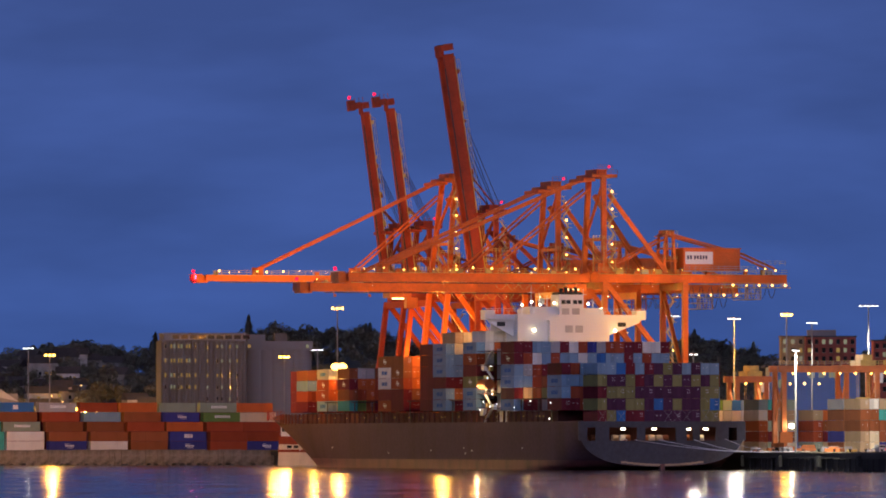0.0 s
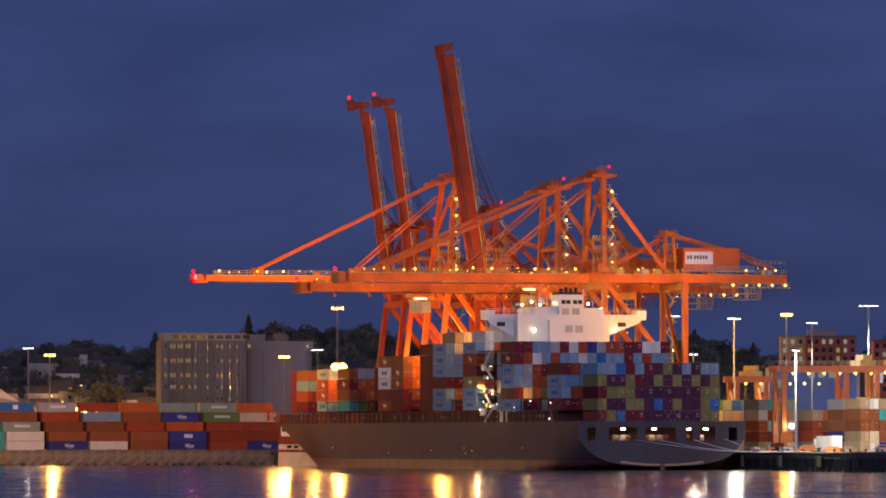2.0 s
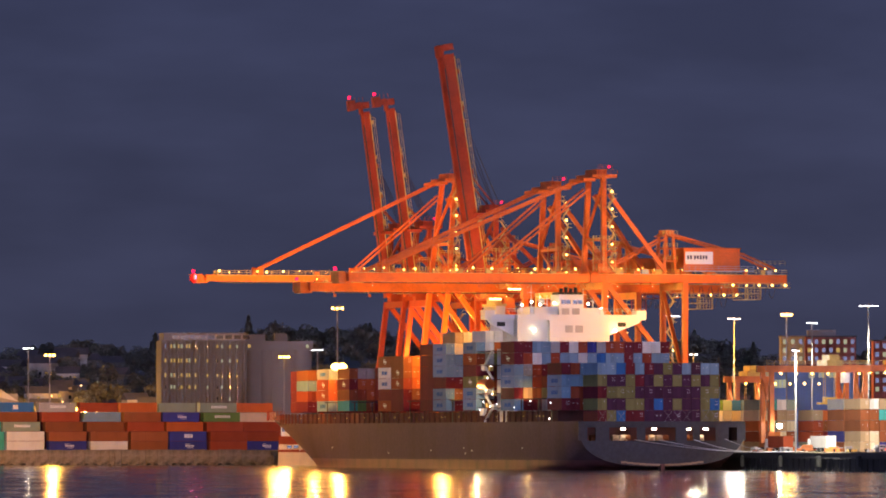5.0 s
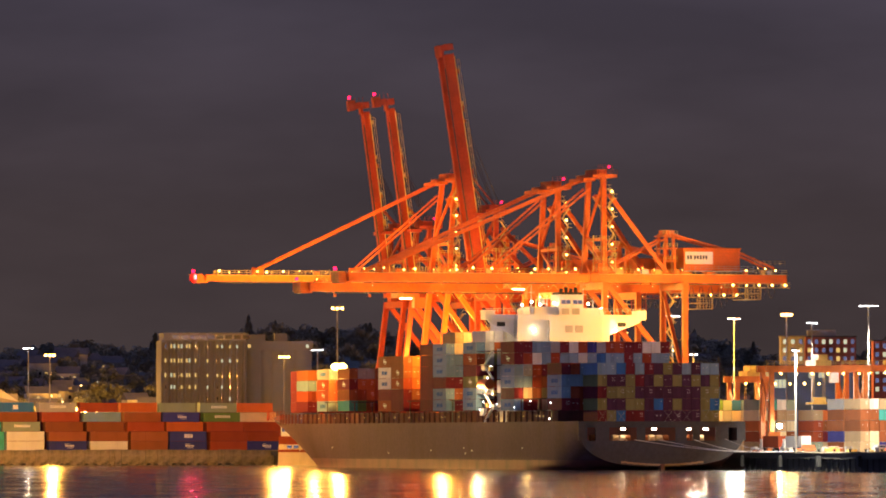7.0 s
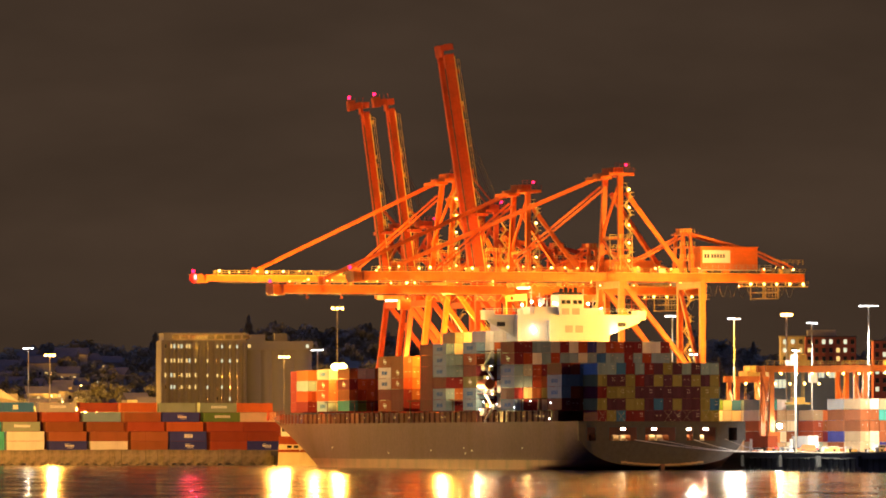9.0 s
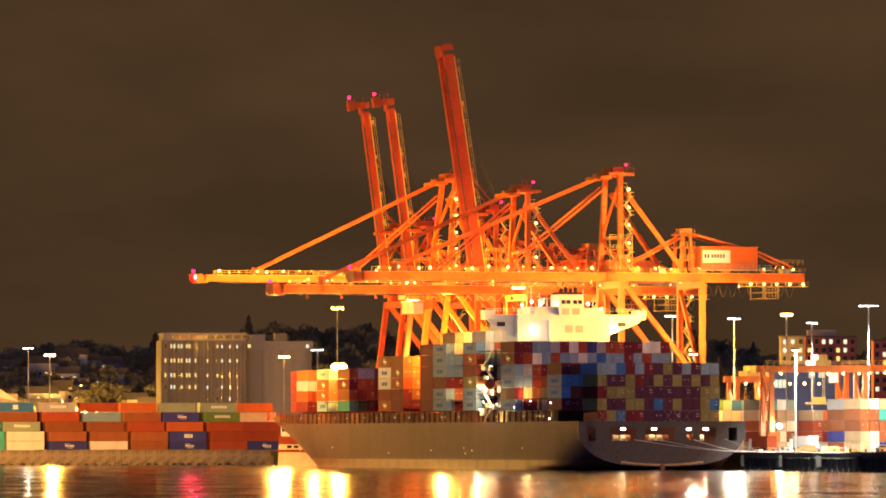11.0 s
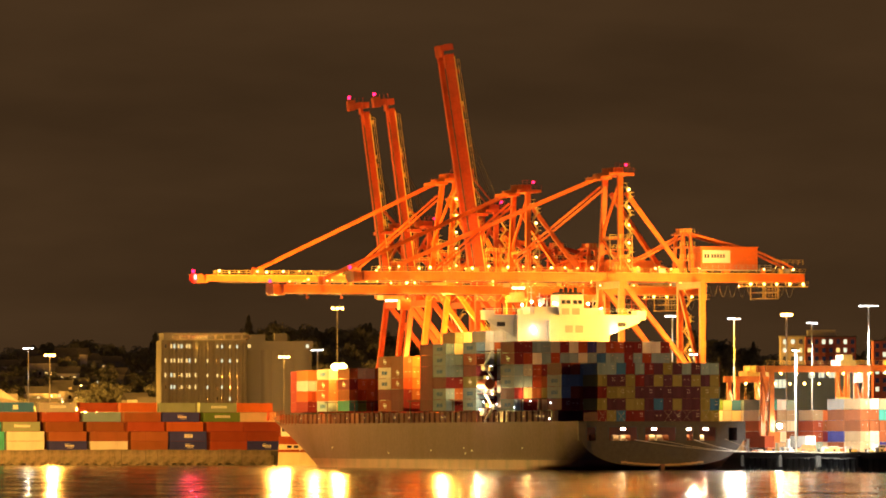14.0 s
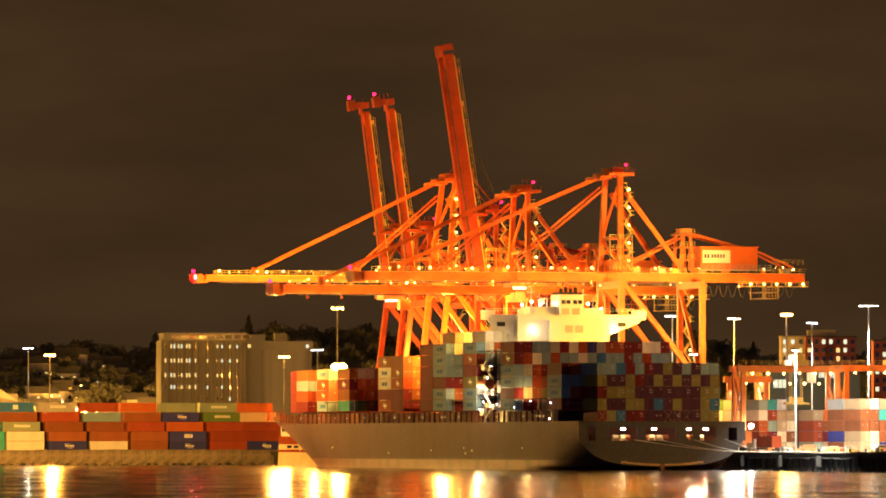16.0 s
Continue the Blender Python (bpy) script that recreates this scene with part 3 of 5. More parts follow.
def build_ship():
    ship = thing("container_ship", BERTH, "large dark-hulled container ship moored at the quay, fully loaded", "ship")
    levels = [-2, -0.8, 0.2, 0.9, 1.2, 1.7, 2.4, 3.4, 4.8, 6.4, 8.0, 10.0, 11.9]
    share = [0, 0.01, 0.025, 0.045, 0.07, 0.1, 0.14, 0.18, 0.24, 0.34, 0.45, 0.56, 0.66, 0.72, 0.77, 0.82, 0.86, 0.9, 0.93, 0.96, 0.985, 1.0]
    cut = 6

    def skin(lo, hi):
        bm = B()
        for side in (-1, 1):
            g = []
            for z in levels[lo:hi + 1]:
                row = []
                for s in share:
                    zz = z + (2.9 * max((s - 0.8) / 0.2, 0) ** 1.5 if z > 11 else 0)
                    row.append(bm.verts.new((side * max(ship_half(s, zz), 0.02), ship_point(s, zz), zz)))
                g.append(row)
            for j in range(len(g) - 1):
                for i in range(len(share) - 1):
                    f = bm.faces.new((g[j][i], g[j][i + 1], g[j + 1][i + 1], g[j + 1][i]))
                    f.smooth = True
        return bm

    part("hull", skin(cut, len(levels) - 1), HULL, ship)
    bm = skin(0, cut)
    part("boot_topping", bm, BOOT, ship, "dull red paint at the waterline")
    # transom: a plate with six mooring openings
    openings = [(-19.1, -17.0), (-13.5, -6.4), (-4.3, 3.5), (6.3, 7.9), (9.7, 13.8), (17.0, 19.2)]
    bm = B()
    box(bm, -21.4, -0.35, 10.4, 21.4, 0.0, 11.9)
    xs = [-21.4] + [v for o in openings for v in o] + [21.4]
    for k in range(0, len(xs), 2):
        box(bm, xs[k], -0.35, 7.2, xs[k + 1], 0.0, 10.4)
    lev = [0.9, 1.2, 1.7, 2.4, 3.4, 4.8, 6.4, 7.2]
    for a, b in zip(lev, lev[1:]):
        ha, hb = max(ship_half(0, a), 0.3), ship_half(0, b)
        v = [bm.verts.new(q) for q in ((-ha, -0.3, a), (ha, -0.3, a), (hb, -0.3, b), (-hb, -0.3, b))]
        bm.faces.new(v)
    part("transom", bm, TRANSOM, ship, "dark transom with mooring openings")
    bm = B()
    for k in range(14):
        a0, a1 = -10.5 + 1.5 * k, -9.0 + 1.5 * k
        box(bm, a0, -0.42, 1.0 + 0.007 * (a0 * a1 if a0 * a1 > 0 else 0), a1, -0.31, 1.5 + 0.007 * (a0 * a1 if a0 * a1 > 0 else 0))
    part("draught_band", bm, BOXMAT["tan"], ship, "pale pinkish band low on the transom")
    bm = B()
    box(bm, -0.5, -0.9, -1.5, 0.5, 1.0, 1.5)
    part("rudder_post", bm, BOOT, ship)
    # mooring deck behind the openings
    bm = B()
    box(bm, -20, 0.2, 6.9, 20, 9.0, 7.15)
    box(bm, -20, 9.0, 6.9, 20, 9.3, 11.6)
    part("mooring_deck", bm, DECK, ship, "oxide red mooring deck inside the transom")
    rng = random.Random(8)
    for x in (-16.6, -11, -9, -8, -3.6, -1.8, 0.2, 1.8, 7.2, 9.5, 10.8, 16.6):
        bm = B()
        tube(bm, (x - 0.6, 3, 7.9), (x + 0.6, 3, 7.9), 0.75, n=12)
        box(bm, x - 0.8, 2.4, 7.1, x - 0.6, 3.6, 8.5)
        box(bm, x + 0.6, 2.4, 7.1, x + 0.8, 3.6, 8.5)
        part("winch", bm, BOXMAT[rng.choice(("tan", "brown", "tan", "cream"))], ship)
    for x in (-9.5, -1.6, 7.2, 11.6):
        bm = B()
        box(bm, x - 0.5, 0.9, 9.9, x + 0.5, 1.3, 10.15)
        part("deck_light", bm, L_DECK, ship, "bright strip lamp")
    # main deck, hatch coamings and lashing stanchions
    bm = B()
    ds = [s for s in share]
    left = [bm.verts.new((-ship_half(s, 11.7) * 0.995, ship_point(s, 11.7), 11.7)) for s in ds]
    right = [bm.verts.new((ship_half(s, 11.7) * 0.995, ship_point(s, 11.7), 11.7)) for s in ds]
    for i in range(len(ds) - 1):
        bm.faces.new((left[i], right[i], right[i + 1], left[i + 1]))
    part("main_deck", bm, DECK, ship)
    bm = B()
    box(bm, -0.2, -0.32, 0, 0.2, 0.32, 2.9)
    stan = mesh_of(bm, DECK)
    for i in range(110):
        y = 26 + i * 4.9
        if y > 300:
            break
        h = ship_half(y / 350.0, 11.7)
        o = part("stanchion", stan, None, ship)
        o.location = (-h + 0.5, y, 11.7)
    for y in (27.2, 38.6, 53.6, 69.0, 88.0, 115.6, 142.2, 156.0, 184.0, 211.0, 239.0, 264.0):
        bm = B()
        for x in np.arange(-19.8, 20, 4.92):
            box(bm, x - 0.1, y - 0.25, 11.7, x + 0.1, y + 0.25, 14.8 + CH)
        box(bm, -20.5, y - 0.45, 14.6 + CH, 20.5, y + 0.45, 14.85 + CH)
        if y < 250:
            part("lashing_bridge", bm, CABLE, ship)
        else:
            bm.free()
    for y0, y1, hx in ((24.5, 69, 19.0), (88.5, 300, 18)):
        bm = B()
        hw = hx if y1 < 100 else 15.0
        box(bm, -hw, y0, 11.7, hw, y1 if y1 < 100 else 281, 14.6)
        part("hatch_cover", bm, DECK, ship)
    bm = B()
    for i in range(26):
        y = 283 + i * 2.6
        if y > 340:
            break
        h = ship_half(y / 356.0, 14)
        for s in (-1, 1):
            box(bm, s * h - 0.05, y - 0.05, 13.0, s * h + 0.05, y + 0.05, 15.6)
    box(bm, -0.4, 318, 13, 0.4, 318.8, 24)
    box(bm, -5, 300, 12.5, 5, 312, 14.6)
    part("forecastle_fittings", bm, CRANE_DARK, ship)
    # accommodation and bridge
    house = part("accommodation", box(box(B(), -16.0, 73.5, 11.7, 16.0, 89.5, 30.5), -13.5, 79.5, 30.5, 10.8, 89.5, 39.2), SHIPWHITE, ship, dy=AFT, label="white-painted accommodation block")
    for s in (-1, 1):
        xo, xi = (-21.4, -13.5) if s < 0 else (21.4, 10.8)
        x0, x1 = min(xo, xi), max(xo, xi)
        wing = part("bridge_wing", box(B(), x0, 82, 37.9, x1, 86, 39.2), SHIPWHITE, ship, dy=AFT, label="white bridge wing on a plated bracket")
        part("wing_cab", box(B(), min(xo, xo - s * 2.6), 81.9, 39.22, max(xo, xo - s * 2.6), 86.1, 40.3), SHIPWHITE, wing)
        bm = B()
        for q in ((xi, 37.89), (xo - s * 1.0, 37.89), (xo - s * 1.6, 37.1), (xi, 33.6)):
            bm.verts.new((q[0], 83.2, q[1]))
        bm.verts.ensure_lookup_table()
        f = bm.faces.new(bm.verts[:])
        ext = bmesh.ops.extrude_face_region(bm, geom=[f])
        bmesh.ops.translate(bm, verts=[v for v in ext["geom"] if isinstance(v, bmesh.types.BMVert)], vec=(0, 0.6, 0))
        part("bracket", bm, SHIPWHITE, wing)
        hx = xi + (xo - xi) * 0.42
        # black block on the uncut plate draws the dark of its hole
        part("bracket_hole_patch", box(B(), hx - 1.1, 83.15, 36.2, hx + 1.1, 83.25, 37.3), BLACK, wing)
    part("house_front", box(box(B(), -5.6, 77.6, 30.5, 8.6, 79.5, 37.6), -5.9, 77.3, 37.6, 8.9, 79.5, 37.8), SHIPWHITE, ship, dy=AFT, label="white projecting centre of the house")
    for x in (-9.4, 13.0):
        bm = B()
        bmesh.ops.create_icosphere(bm, subdivisions=2, radius=0.42, matrix=pose(x, 78.6 if x < 10 else 81.6, 35.2))
        part("deck_floodlight", bm, L_SHIPFLOOD, ship, dy=AFT, label="dazzling warm floodlight")
    bm = B()
    box(bm, -2.2, 80.6, 39.2, 4.2, 88, 44.3)
    box(bm, -9.5, 82, 39.2, -2.2, 90, 41.2)
    box(bm, 4.2, 82, 39.2, 9.0, 90, 40.9)
    part("funnel_tower", bm, SHIPWHITE, ship, dy=AFT)
    bm = B()
    box(bm, -2.0, 80.9, 44.3, 4.0, 87.5, 44.9)
    for k in range(4):
        tube(bm, (-1.0 + 1.3 * k, 83, 44.8), (-1.0 + 1.3 * k, 83, 45.9 + 0.3 * (k % 2)), 0.5)
    part("funnel_top", bm, BLACK, ship, dy=AFT, label="sooty black funnel top")
    for x, z, w, h in ((-1.6, 41.9, 1.1, 1.0), (-0.3, 41.9, 1.1, 1.0), (1.5, 41.9, 1.1, 1.0), (2.8, 41.9, 1.1, 1.0), (-1.5, 38.4, 2.0, 2.4), (1.2, 38.4, 2.0, 2.4), (-1.5, 34.6, 2.0, 1.8), (1.2, 34.6, 2.0, 1.8)):
        y = 80.55 if z > 39 or z == 38.4 else 77.55
        part("window", box(B(), x, y - 0.04, z, x + w, y + 0.05, z + h), GLASS if z > 39 else BOXMAT["grey"], ship, dy=AFT)
    bm = B()
    for x in np.arange(-21, 21.1, 1.5):
        beam(bm, (x, 82.1, 39.6), (x, 82.1, 40.7), 0.07)
    for z in (40.15, 40.7):
        beam(bm, (-21, 82.1, z), (21, 82.1, z), 0.07)
    part("railing", bm, SHIPWHITE, ship, dy=AFT)
    rng = random.Random(6)
    for k in range(14):
        x = rng.choice((rng.uniform(-13, -3), rng.uniform(4.5, 10)))
        w, h = rng.uniform(0.4, 1.3), rng.uniform(0.5, 1.8)
        part("roof_fitting", box(B(), x, 81 + rng.random() * 4, 39.2, x + w, 85.5 + rng.random(), 39.3 + h), SHIPWHITE, ship, dy=AFT)
    for x, z in ((-11.5, 41.6), (-9.0, 42.4), (6.0, 42.0), (9.6, 40.8), (-3.0, 42.2), (-6.8, 41.7)):
        bm = B()
        bmesh.ops.create_icosphere(bm, subdivisions=1, radius=0.26, matrix=pose(x, 82.3, z))
        part("deck_lamp", bm, L_DECK, ship, dy=AFT)
    for x, z, hgt in ((-8.6, 41.2, 5.2), (-6.4, 41.2, 3.6), (-11.4, 39.2, 3.4), (5.2, 40.9, 5.0), (7.8, 40.9, 2.6), (-4.4, 41.2, 3.0)):
        bm = B()
        tube(bm, (x, 84, z), (x, 84, z + hgt), 0.13, 0.06)
        beam(bm, (x - 0.8, 84, z + hgt * 0.7), (x + 0.8, 84, z + hgt * 0.7), 0.1)
        part("antenna", bm, SHIPWHITE, ship, dy=AFT)
    bm = B()
    bmesh.ops.create_uvsphere(bm, u_segments=16, v_segments=10, radius=0.9, matrix=pose(-5.6, 85, 42.6))
    part("radar_dome", bm, SHIPWHITE, ship, dy=AFT)
    # fittings in the gap by the house's port side
    rng = random.Random(5)
    for k in range(12):
        y, z = 74.5 + rng.random() * 12, 12 + rng.random() * 14
        bm = B()
        box(bm, -21.3, y, z, -20.4, y + 1.6, z + 1.3)
        part("deck_fitting", bm, SHIPWHITE if k % 3 else STAIR, ship, dy=AFT)
    for k in range(5):
        a, b = (75, 82) if k % 2 else (82, 75)
        bm = B()
        beam(bm, (-21.0, a, 11.9 + k * 3.6), (-21.0, b, 15.5 + k * 3.6), 0.6, 0.18)
        part("stair_flight", bm, SHIPWHITE, ship)
        part("side_deck", box(B(), -21.4, 73, 15.4 + k * 3.6, -16.05, 87.9, 15.55 + k * 3.6), DECK, ship)
    bm = B()
    tube(bm, (-21.9, 76, 21.5), (-21.9, 83, 21.5), 1.3, n=10)
    part("lifeboat", bm, BOXMAT["orange"], ship, dy=AFT, label="orange enclosed lifeboat")
    # small deck lamps along the side
    for y in [30, 33, 36, 47, 62, 66, 71, 105, 118, 121, 139, 152, 166, 184, 196, 214, 226, 243, 262]:
        bm = B()
        bmesh.ops.create_icosphere(bm, subdivisions=1, radius=0.16, matrix=pose(-21.2, y, 13.3))
        part("deck_lamp", bm, L_WARM, ship)
    for y, z in ((22.0, 16.5), (23, 12.6), (39, 17.0), (53.5, 15.5), (69, 16.4), (73, 19), (75, 15.8), (81, 17), (84, 15), (77, 23), (86, 21), (74, 26)):
        bm = B()
        bmesh.ops.create_icosphere(bm, subdivisions=1, radius=0.22, matrix=pose(-21.7, y, z) @ Matrix.Scale(0.7, 4))
        part("deck_lamp", bm, L_WHITE, ship)
    # crossed lashing rods on the lowest boxes of the aftmost stacks
    for c in (0, 1, 2, 7, 8, 9, 11, 12):
        bm = B()
        xa = -15.75 + PITCH * c
        beam(bm, (xa, 1.3, 11.8), (xa + 2.0, 1.3, 14.5), 0.045)
        beam(bm, (xa + 2.0, 1.22, 11.8), (xa, 1.22, 14.5), 0.045)
        part("lashing_rods", bm, STEEL, ship)
    # small white marks on the side
    for k, y in enumerate((47, 92, 98, 99.5, 130, 171, 228, 262)):
        bm = B()
        box(bm, -21.44, y, 5.2 - (k % 3) * 0.7, -21.30, y + 0.7, 5.5 - (k % 3) * 0.7)
        part("hull_mark", bm, LETTER, ship)
    # mooring lines from the stern to the quay
    for x0, z0, x1, y1 in ((-7, 7.4, 23.7, -38), (-1, 7.4, 23.7, -26), (8, 7.4, 23.7, -18), (16, 7.6, 23.7, -30)):
        bm = B()
        a, b = Vector((x0, -0.5, z0)), Vector((x1, y1, 4.6))
        rings = []
        for k in range(13):
            p = a.lerp(b, k / 12) - Vector((0, 0, 1.2 * math.sin(3.14159 * k / 12)))
            rings.append([bm.verts.new(p + Vector((0.06 * math.cos(1.5708 * i), 0, 0.06 * math.sin(1.5708 * i)))) for i in range(4)])
        for r0, r1 in zip(rings, rings[1:]):
            for i in range(4):
                bm.faces.new((r0[i], r0[(i + 1) % 4], r1[(i + 1) % 4], r1[i]))
        part("mooring_line", bm, LETTER, ship)
    return ship


ship = build_ship()
# ---- ship-to-shore cranes ----
def stairs(c, x, y, z0, z1, run=3.0, rise=3.2):
    """Zigzag stair flights with landings and rails, each flight a part."""
    k, z = 0, z0
    while z + rise <= z1:
        a, b = (x - run / 2, x + run / 2) if k % 2 else (x + run / 2, x - run / 2)
        bm = B()
        beam(bm, (a, y, z), (b, y, z + rise), 0.7, 0.22)
        beam(bm, (a, y - 0.4, z + 1.0), (b, y - 0.4, z + rise + 1.0), 0.09)
        box(bm, b - 0.7, y - 0.6, z + rise - 0.12, b + 0.7, y + 0.6, z + rise)
        beam(bm, (b - 0.7, y - 0.6, z + rise + 1.0), (b + 0.7, y - 0.6, z + rise + 1.0), 0.09)
        part("stair_flight", bm, STAIR, c, "yellow-painted stair flight")
        k, z = k + 1, z + rise


def cable_loop(x, wide, y, z, sag, radius=0.09):
    """One hanging loop of cable, swept as a single bent tube."""
    bm, rings = B(), []
    for j in range(9):
        p = Vector((x + wide * j / 8, y, z - sag * math.sin(3.14159 * j / 8)))
        rings.append([bm.verts.new(p + Vector((radius * math.cos(1.2566 * i), radius * math.sin(1.2566 * i), 0))) for i in range(5)])
    for a, b in zip(rings, rings[1:]):
        for i in range(5):
            bm.faces.new((a[i], a[(i + 1) % 5], b[(i + 1) % 5], b[i]))
    return bm


def rails(bm, x0, x1, y, z, step=2.4):
    for x in np.arange(x0, x1 + 0.01, step):
        beam(bm, (x, y, z), (x, y, z + 1.15), 0.08)
    for h in (0.6, 1.15):
        beam(bm, (x0, y, z + h), (x1, y, z + h), 0.08)


def crane(name, x0, y0, outreach=73, gauge=22, back=30, girder=44.4, deep=2.3, apex=72.0, span=19, raised=0.0, lean=0.0, paint=None, label="",
          house=True, boom_deep=None, lights=True, jib=0.0, sep=3.0, sign=False, stays=((0.79, 0), (0.38, 3)), ax=0.6, floods=True):
    """Origin: foot of the near waterside leg on the quay. x landward, y along the rail, z up. raised: the boom's angle from level, in degrees."""
    P = paint or CRANE
    c = thing(name, BERTH @ Matrix.Translation((x0, y0, QUAY_Z)), label, "crane", "quay cranes")
    leg_w = 1.35
    for xl in (0, gauge):
        for y in (0, span):
            bm = B()
            foot = xl - (lean if xl == 0 else -lean * 0.2)
            beam(bm, (foot, y, 1.6), (xl, y, girder), leg_w, 1.5, up=(0, 1, 0))
            part("leg", bm, P, c)
            bm = B()
            for k in range(4):
                box(bm, foot - 0.6, y - 3.4 + k * 1.8, 0.0, foot + 0.6, y - 2.2 + k * 1.8, 1.1)
            box(bm, foot - 0.8, y - 3.6, 1.1, foot + 0.8, y + 3.6, 1.9)
            part("bogie", bm, CRANE_DARK, c)
        bm = B()
        beam(bm, (xl, 0, 3.0), (xl, span, 3.0), 1.2, 1.6)
        part("sill_beam", bm, P, c)
        bm = B()
        beam(bm, (xl, 0, girder - 0.9), (xl, span, girder - 0.9), 1.2, 1.8)
        part("head_beam", bm, P, c)
    for y in (0, span):
        bm = B()
        beam(bm, (0, y, 17.0), (gauge, y, 17.0), 1.1, 1.7)
        part("portal_beam", bm, P, c)
        bm = B()
        beam(bm, (0.4, y, girder - 0.4), (gauge - 0.4, y, 18.0), 1.15, 1.3)
        part("portal_brace", bm, P, c)
    bm = B()
    beam(bm, (gauge, 0, 18), (gauge, span, girder - 2), 0.9)
    part("end_brace", bm, P, c)
    # landside girder
    gy = (span / 2 - sep, span / 2 + sep)
    xe = gauge + back
    z0, z1 = girder, girder + deep
    for y in gy:
        bm = B()
        box(bm, -2.0, y - 0.8, z0, xe, y + 0.8, z1)
        for x in np.arange(2, xe, 7.5):
            box(bm, x, y - 0.86, z0 + 0.05, x + 0.18, y - 0.8, z1 - 0.05)
        part("girder", bm, P, c)
    bm = B()
    for x in np.arange(-1, xe, 10.5):
        box(bm, x, gy[0], z0 + 0.3, x + 0.7, gy[1], z1 - 0.3)
    part("girder_ties", bm, P, c)
    # the boom, level or raised about its hinge
    bd = boom_deep or deep
    hinge = Matrix.Translation((-2.2, 0, z0 + deep / 2)) @ pose(0, 0, 0, 0, raised, 0)
    boom = part("boom", B_boom(outreach - 2.2, gy, bd), P, c)
    boom.matrix_basis = hinge
    bm = B()
    for x in np.arange(-outreach + 4, -3, 9.0):
        box(bm, x, gy[0], -0.4, x + 0.5, gy[1], 0.4)
    part("boom_ties", bm, P, boom)
    bm = B()
    rails(bm, -outreach + 4, -3, gy[0] - 1.5, bd / 2)
    box(bm, -outreach + 3, gy[0] - 1.6, bd / 2 - 0.12, -3, gy[0] - 0.8, bd / 2)
    part("walkway", bm, STAIR, boom)
    bm = B()
    box(bm, -outreach - 0.6, gy[0] - 0.9, -bd / 2 + 0.1, -outreach + 1.2, gy[1] + 0.9, bd / 2 + 0.15)
    box(bm, -outreach - 0.3, gy[0] - 0.4, -bd / 2 - 0.5, -outreach + 2.8, gy[1] + 0.4, -bd / 2 + 0.09)
    if jib:
        box(bm, -outreach - 0.8, gy[0], -bd / 2 - jib, -outreach + 1.0, gy[1], -bd / 2)
        box(bm, -outreach - 1.6, gy[0] - 0.3, -bd / 2 - jib - 1.1, -outreach + 1.4, gy[1] + 0.3, -bd / 2 - jib + 0.9)
        for k in range(4):
            beam(bm, (-outreach - 0.8, gy[0], -bd / 2 + 0.5 - 1.2 * k), (-outreach - 2.2, gy[0], -bd / 2 + 0.5 - 1.2 * k), 0.12)
    part("boom_tip", bm, P, boom)
    bm = B()
    tip = (-outreach - 2.4, span / 2, -bd / 2 - jib - 0.4) if jib else (-outreach - 1.3, span / 2 - 3, bd / 2 + 0.9)
    bmesh.ops.create_icosphere(bm, subdivisions=2, radius=0.5, matrix=Matrix.Translation(tip))
    if raised and not jib:
        bm.free()
    else:
        part("beacon", bm, L_RED, boom, "glowing red warning light")
    # walkway and rail on the landside girder
    bm = B()
    rails(bm, 0, xe, gy[0] - 1.7, z1)
    box(bm, 0, gy[0] - 1.8, z1 - 0.12, xe, gy[0] - 0.8, z1)
    part("girder_walkway", bm, STAIR, c)
    # A-frame
    ap = apex
    for y in (0.5, span - 0.5):
        bm = B()
        beam(bm, (0, y, z1), (ax, span / 2 + (y - span / 2) * 0.72, ap), 1.3, 1.3, up=(0, 1, 0))
        part("mast", bm, P, c)
        bm = B()
        beam(bm, (ax + 1.5, span / 2 + (y - span / 2) * 0.72, ap - 4.5), (gauge - 5.0, y, z1 + 0.4), 1.1, 1.1)
        part("back_leg", bm, P, c)
    bm = B()
    beam(bm, (ax * 0.5, 1, z1 + 9), (ax * 0.5, span - 1, z1 + 9), 0.8)
    beam(bm, (0.2, 1, z1 + 1), (ax * 0.5, span - 1, z1 + 9), 0.6)
    beam(bm, (0.2, span - 1, z1 + 9), (ax, 2.8, ap - 1), 0.6)
    part("mast_brace", bm, P, c)
    bm = B()
    box(bm, ax - 3.2, 2.2, ap - 0.2, ax + 3.6, span - 2.2, ap + 0.6)
    box(bm, ax - 5.4, 3.0, ap - 1.2, ax - 2.2, span - 3.0, ap - 0.4)
    box(bm, ax - 1.4, 4.5, ap + 0.6, ax + 1.4, span - 4.5, ap + 2.0)
    part("apex_platform", bm, P, c)
    bm = B()
    rails(bm, ax - 3.2, ax + 3.6, 2.2, ap + 0.6, 1.7)
    rails(bm, ax - 1.0, ax + 3.0, 4.5, ap + 2.0, 1.3)
    part("apex_rail", bm, CRANE_DARK, c)
    bm = B()
    bmesh.ops.create_icosphere(bm, subdivisions=2, radius=0.36, matrix=Matrix.Translation((ax + 1.6, 3.0, ap + 2.6)))
    part("beacon", bm, L_RED, c, "glowing red warning light")
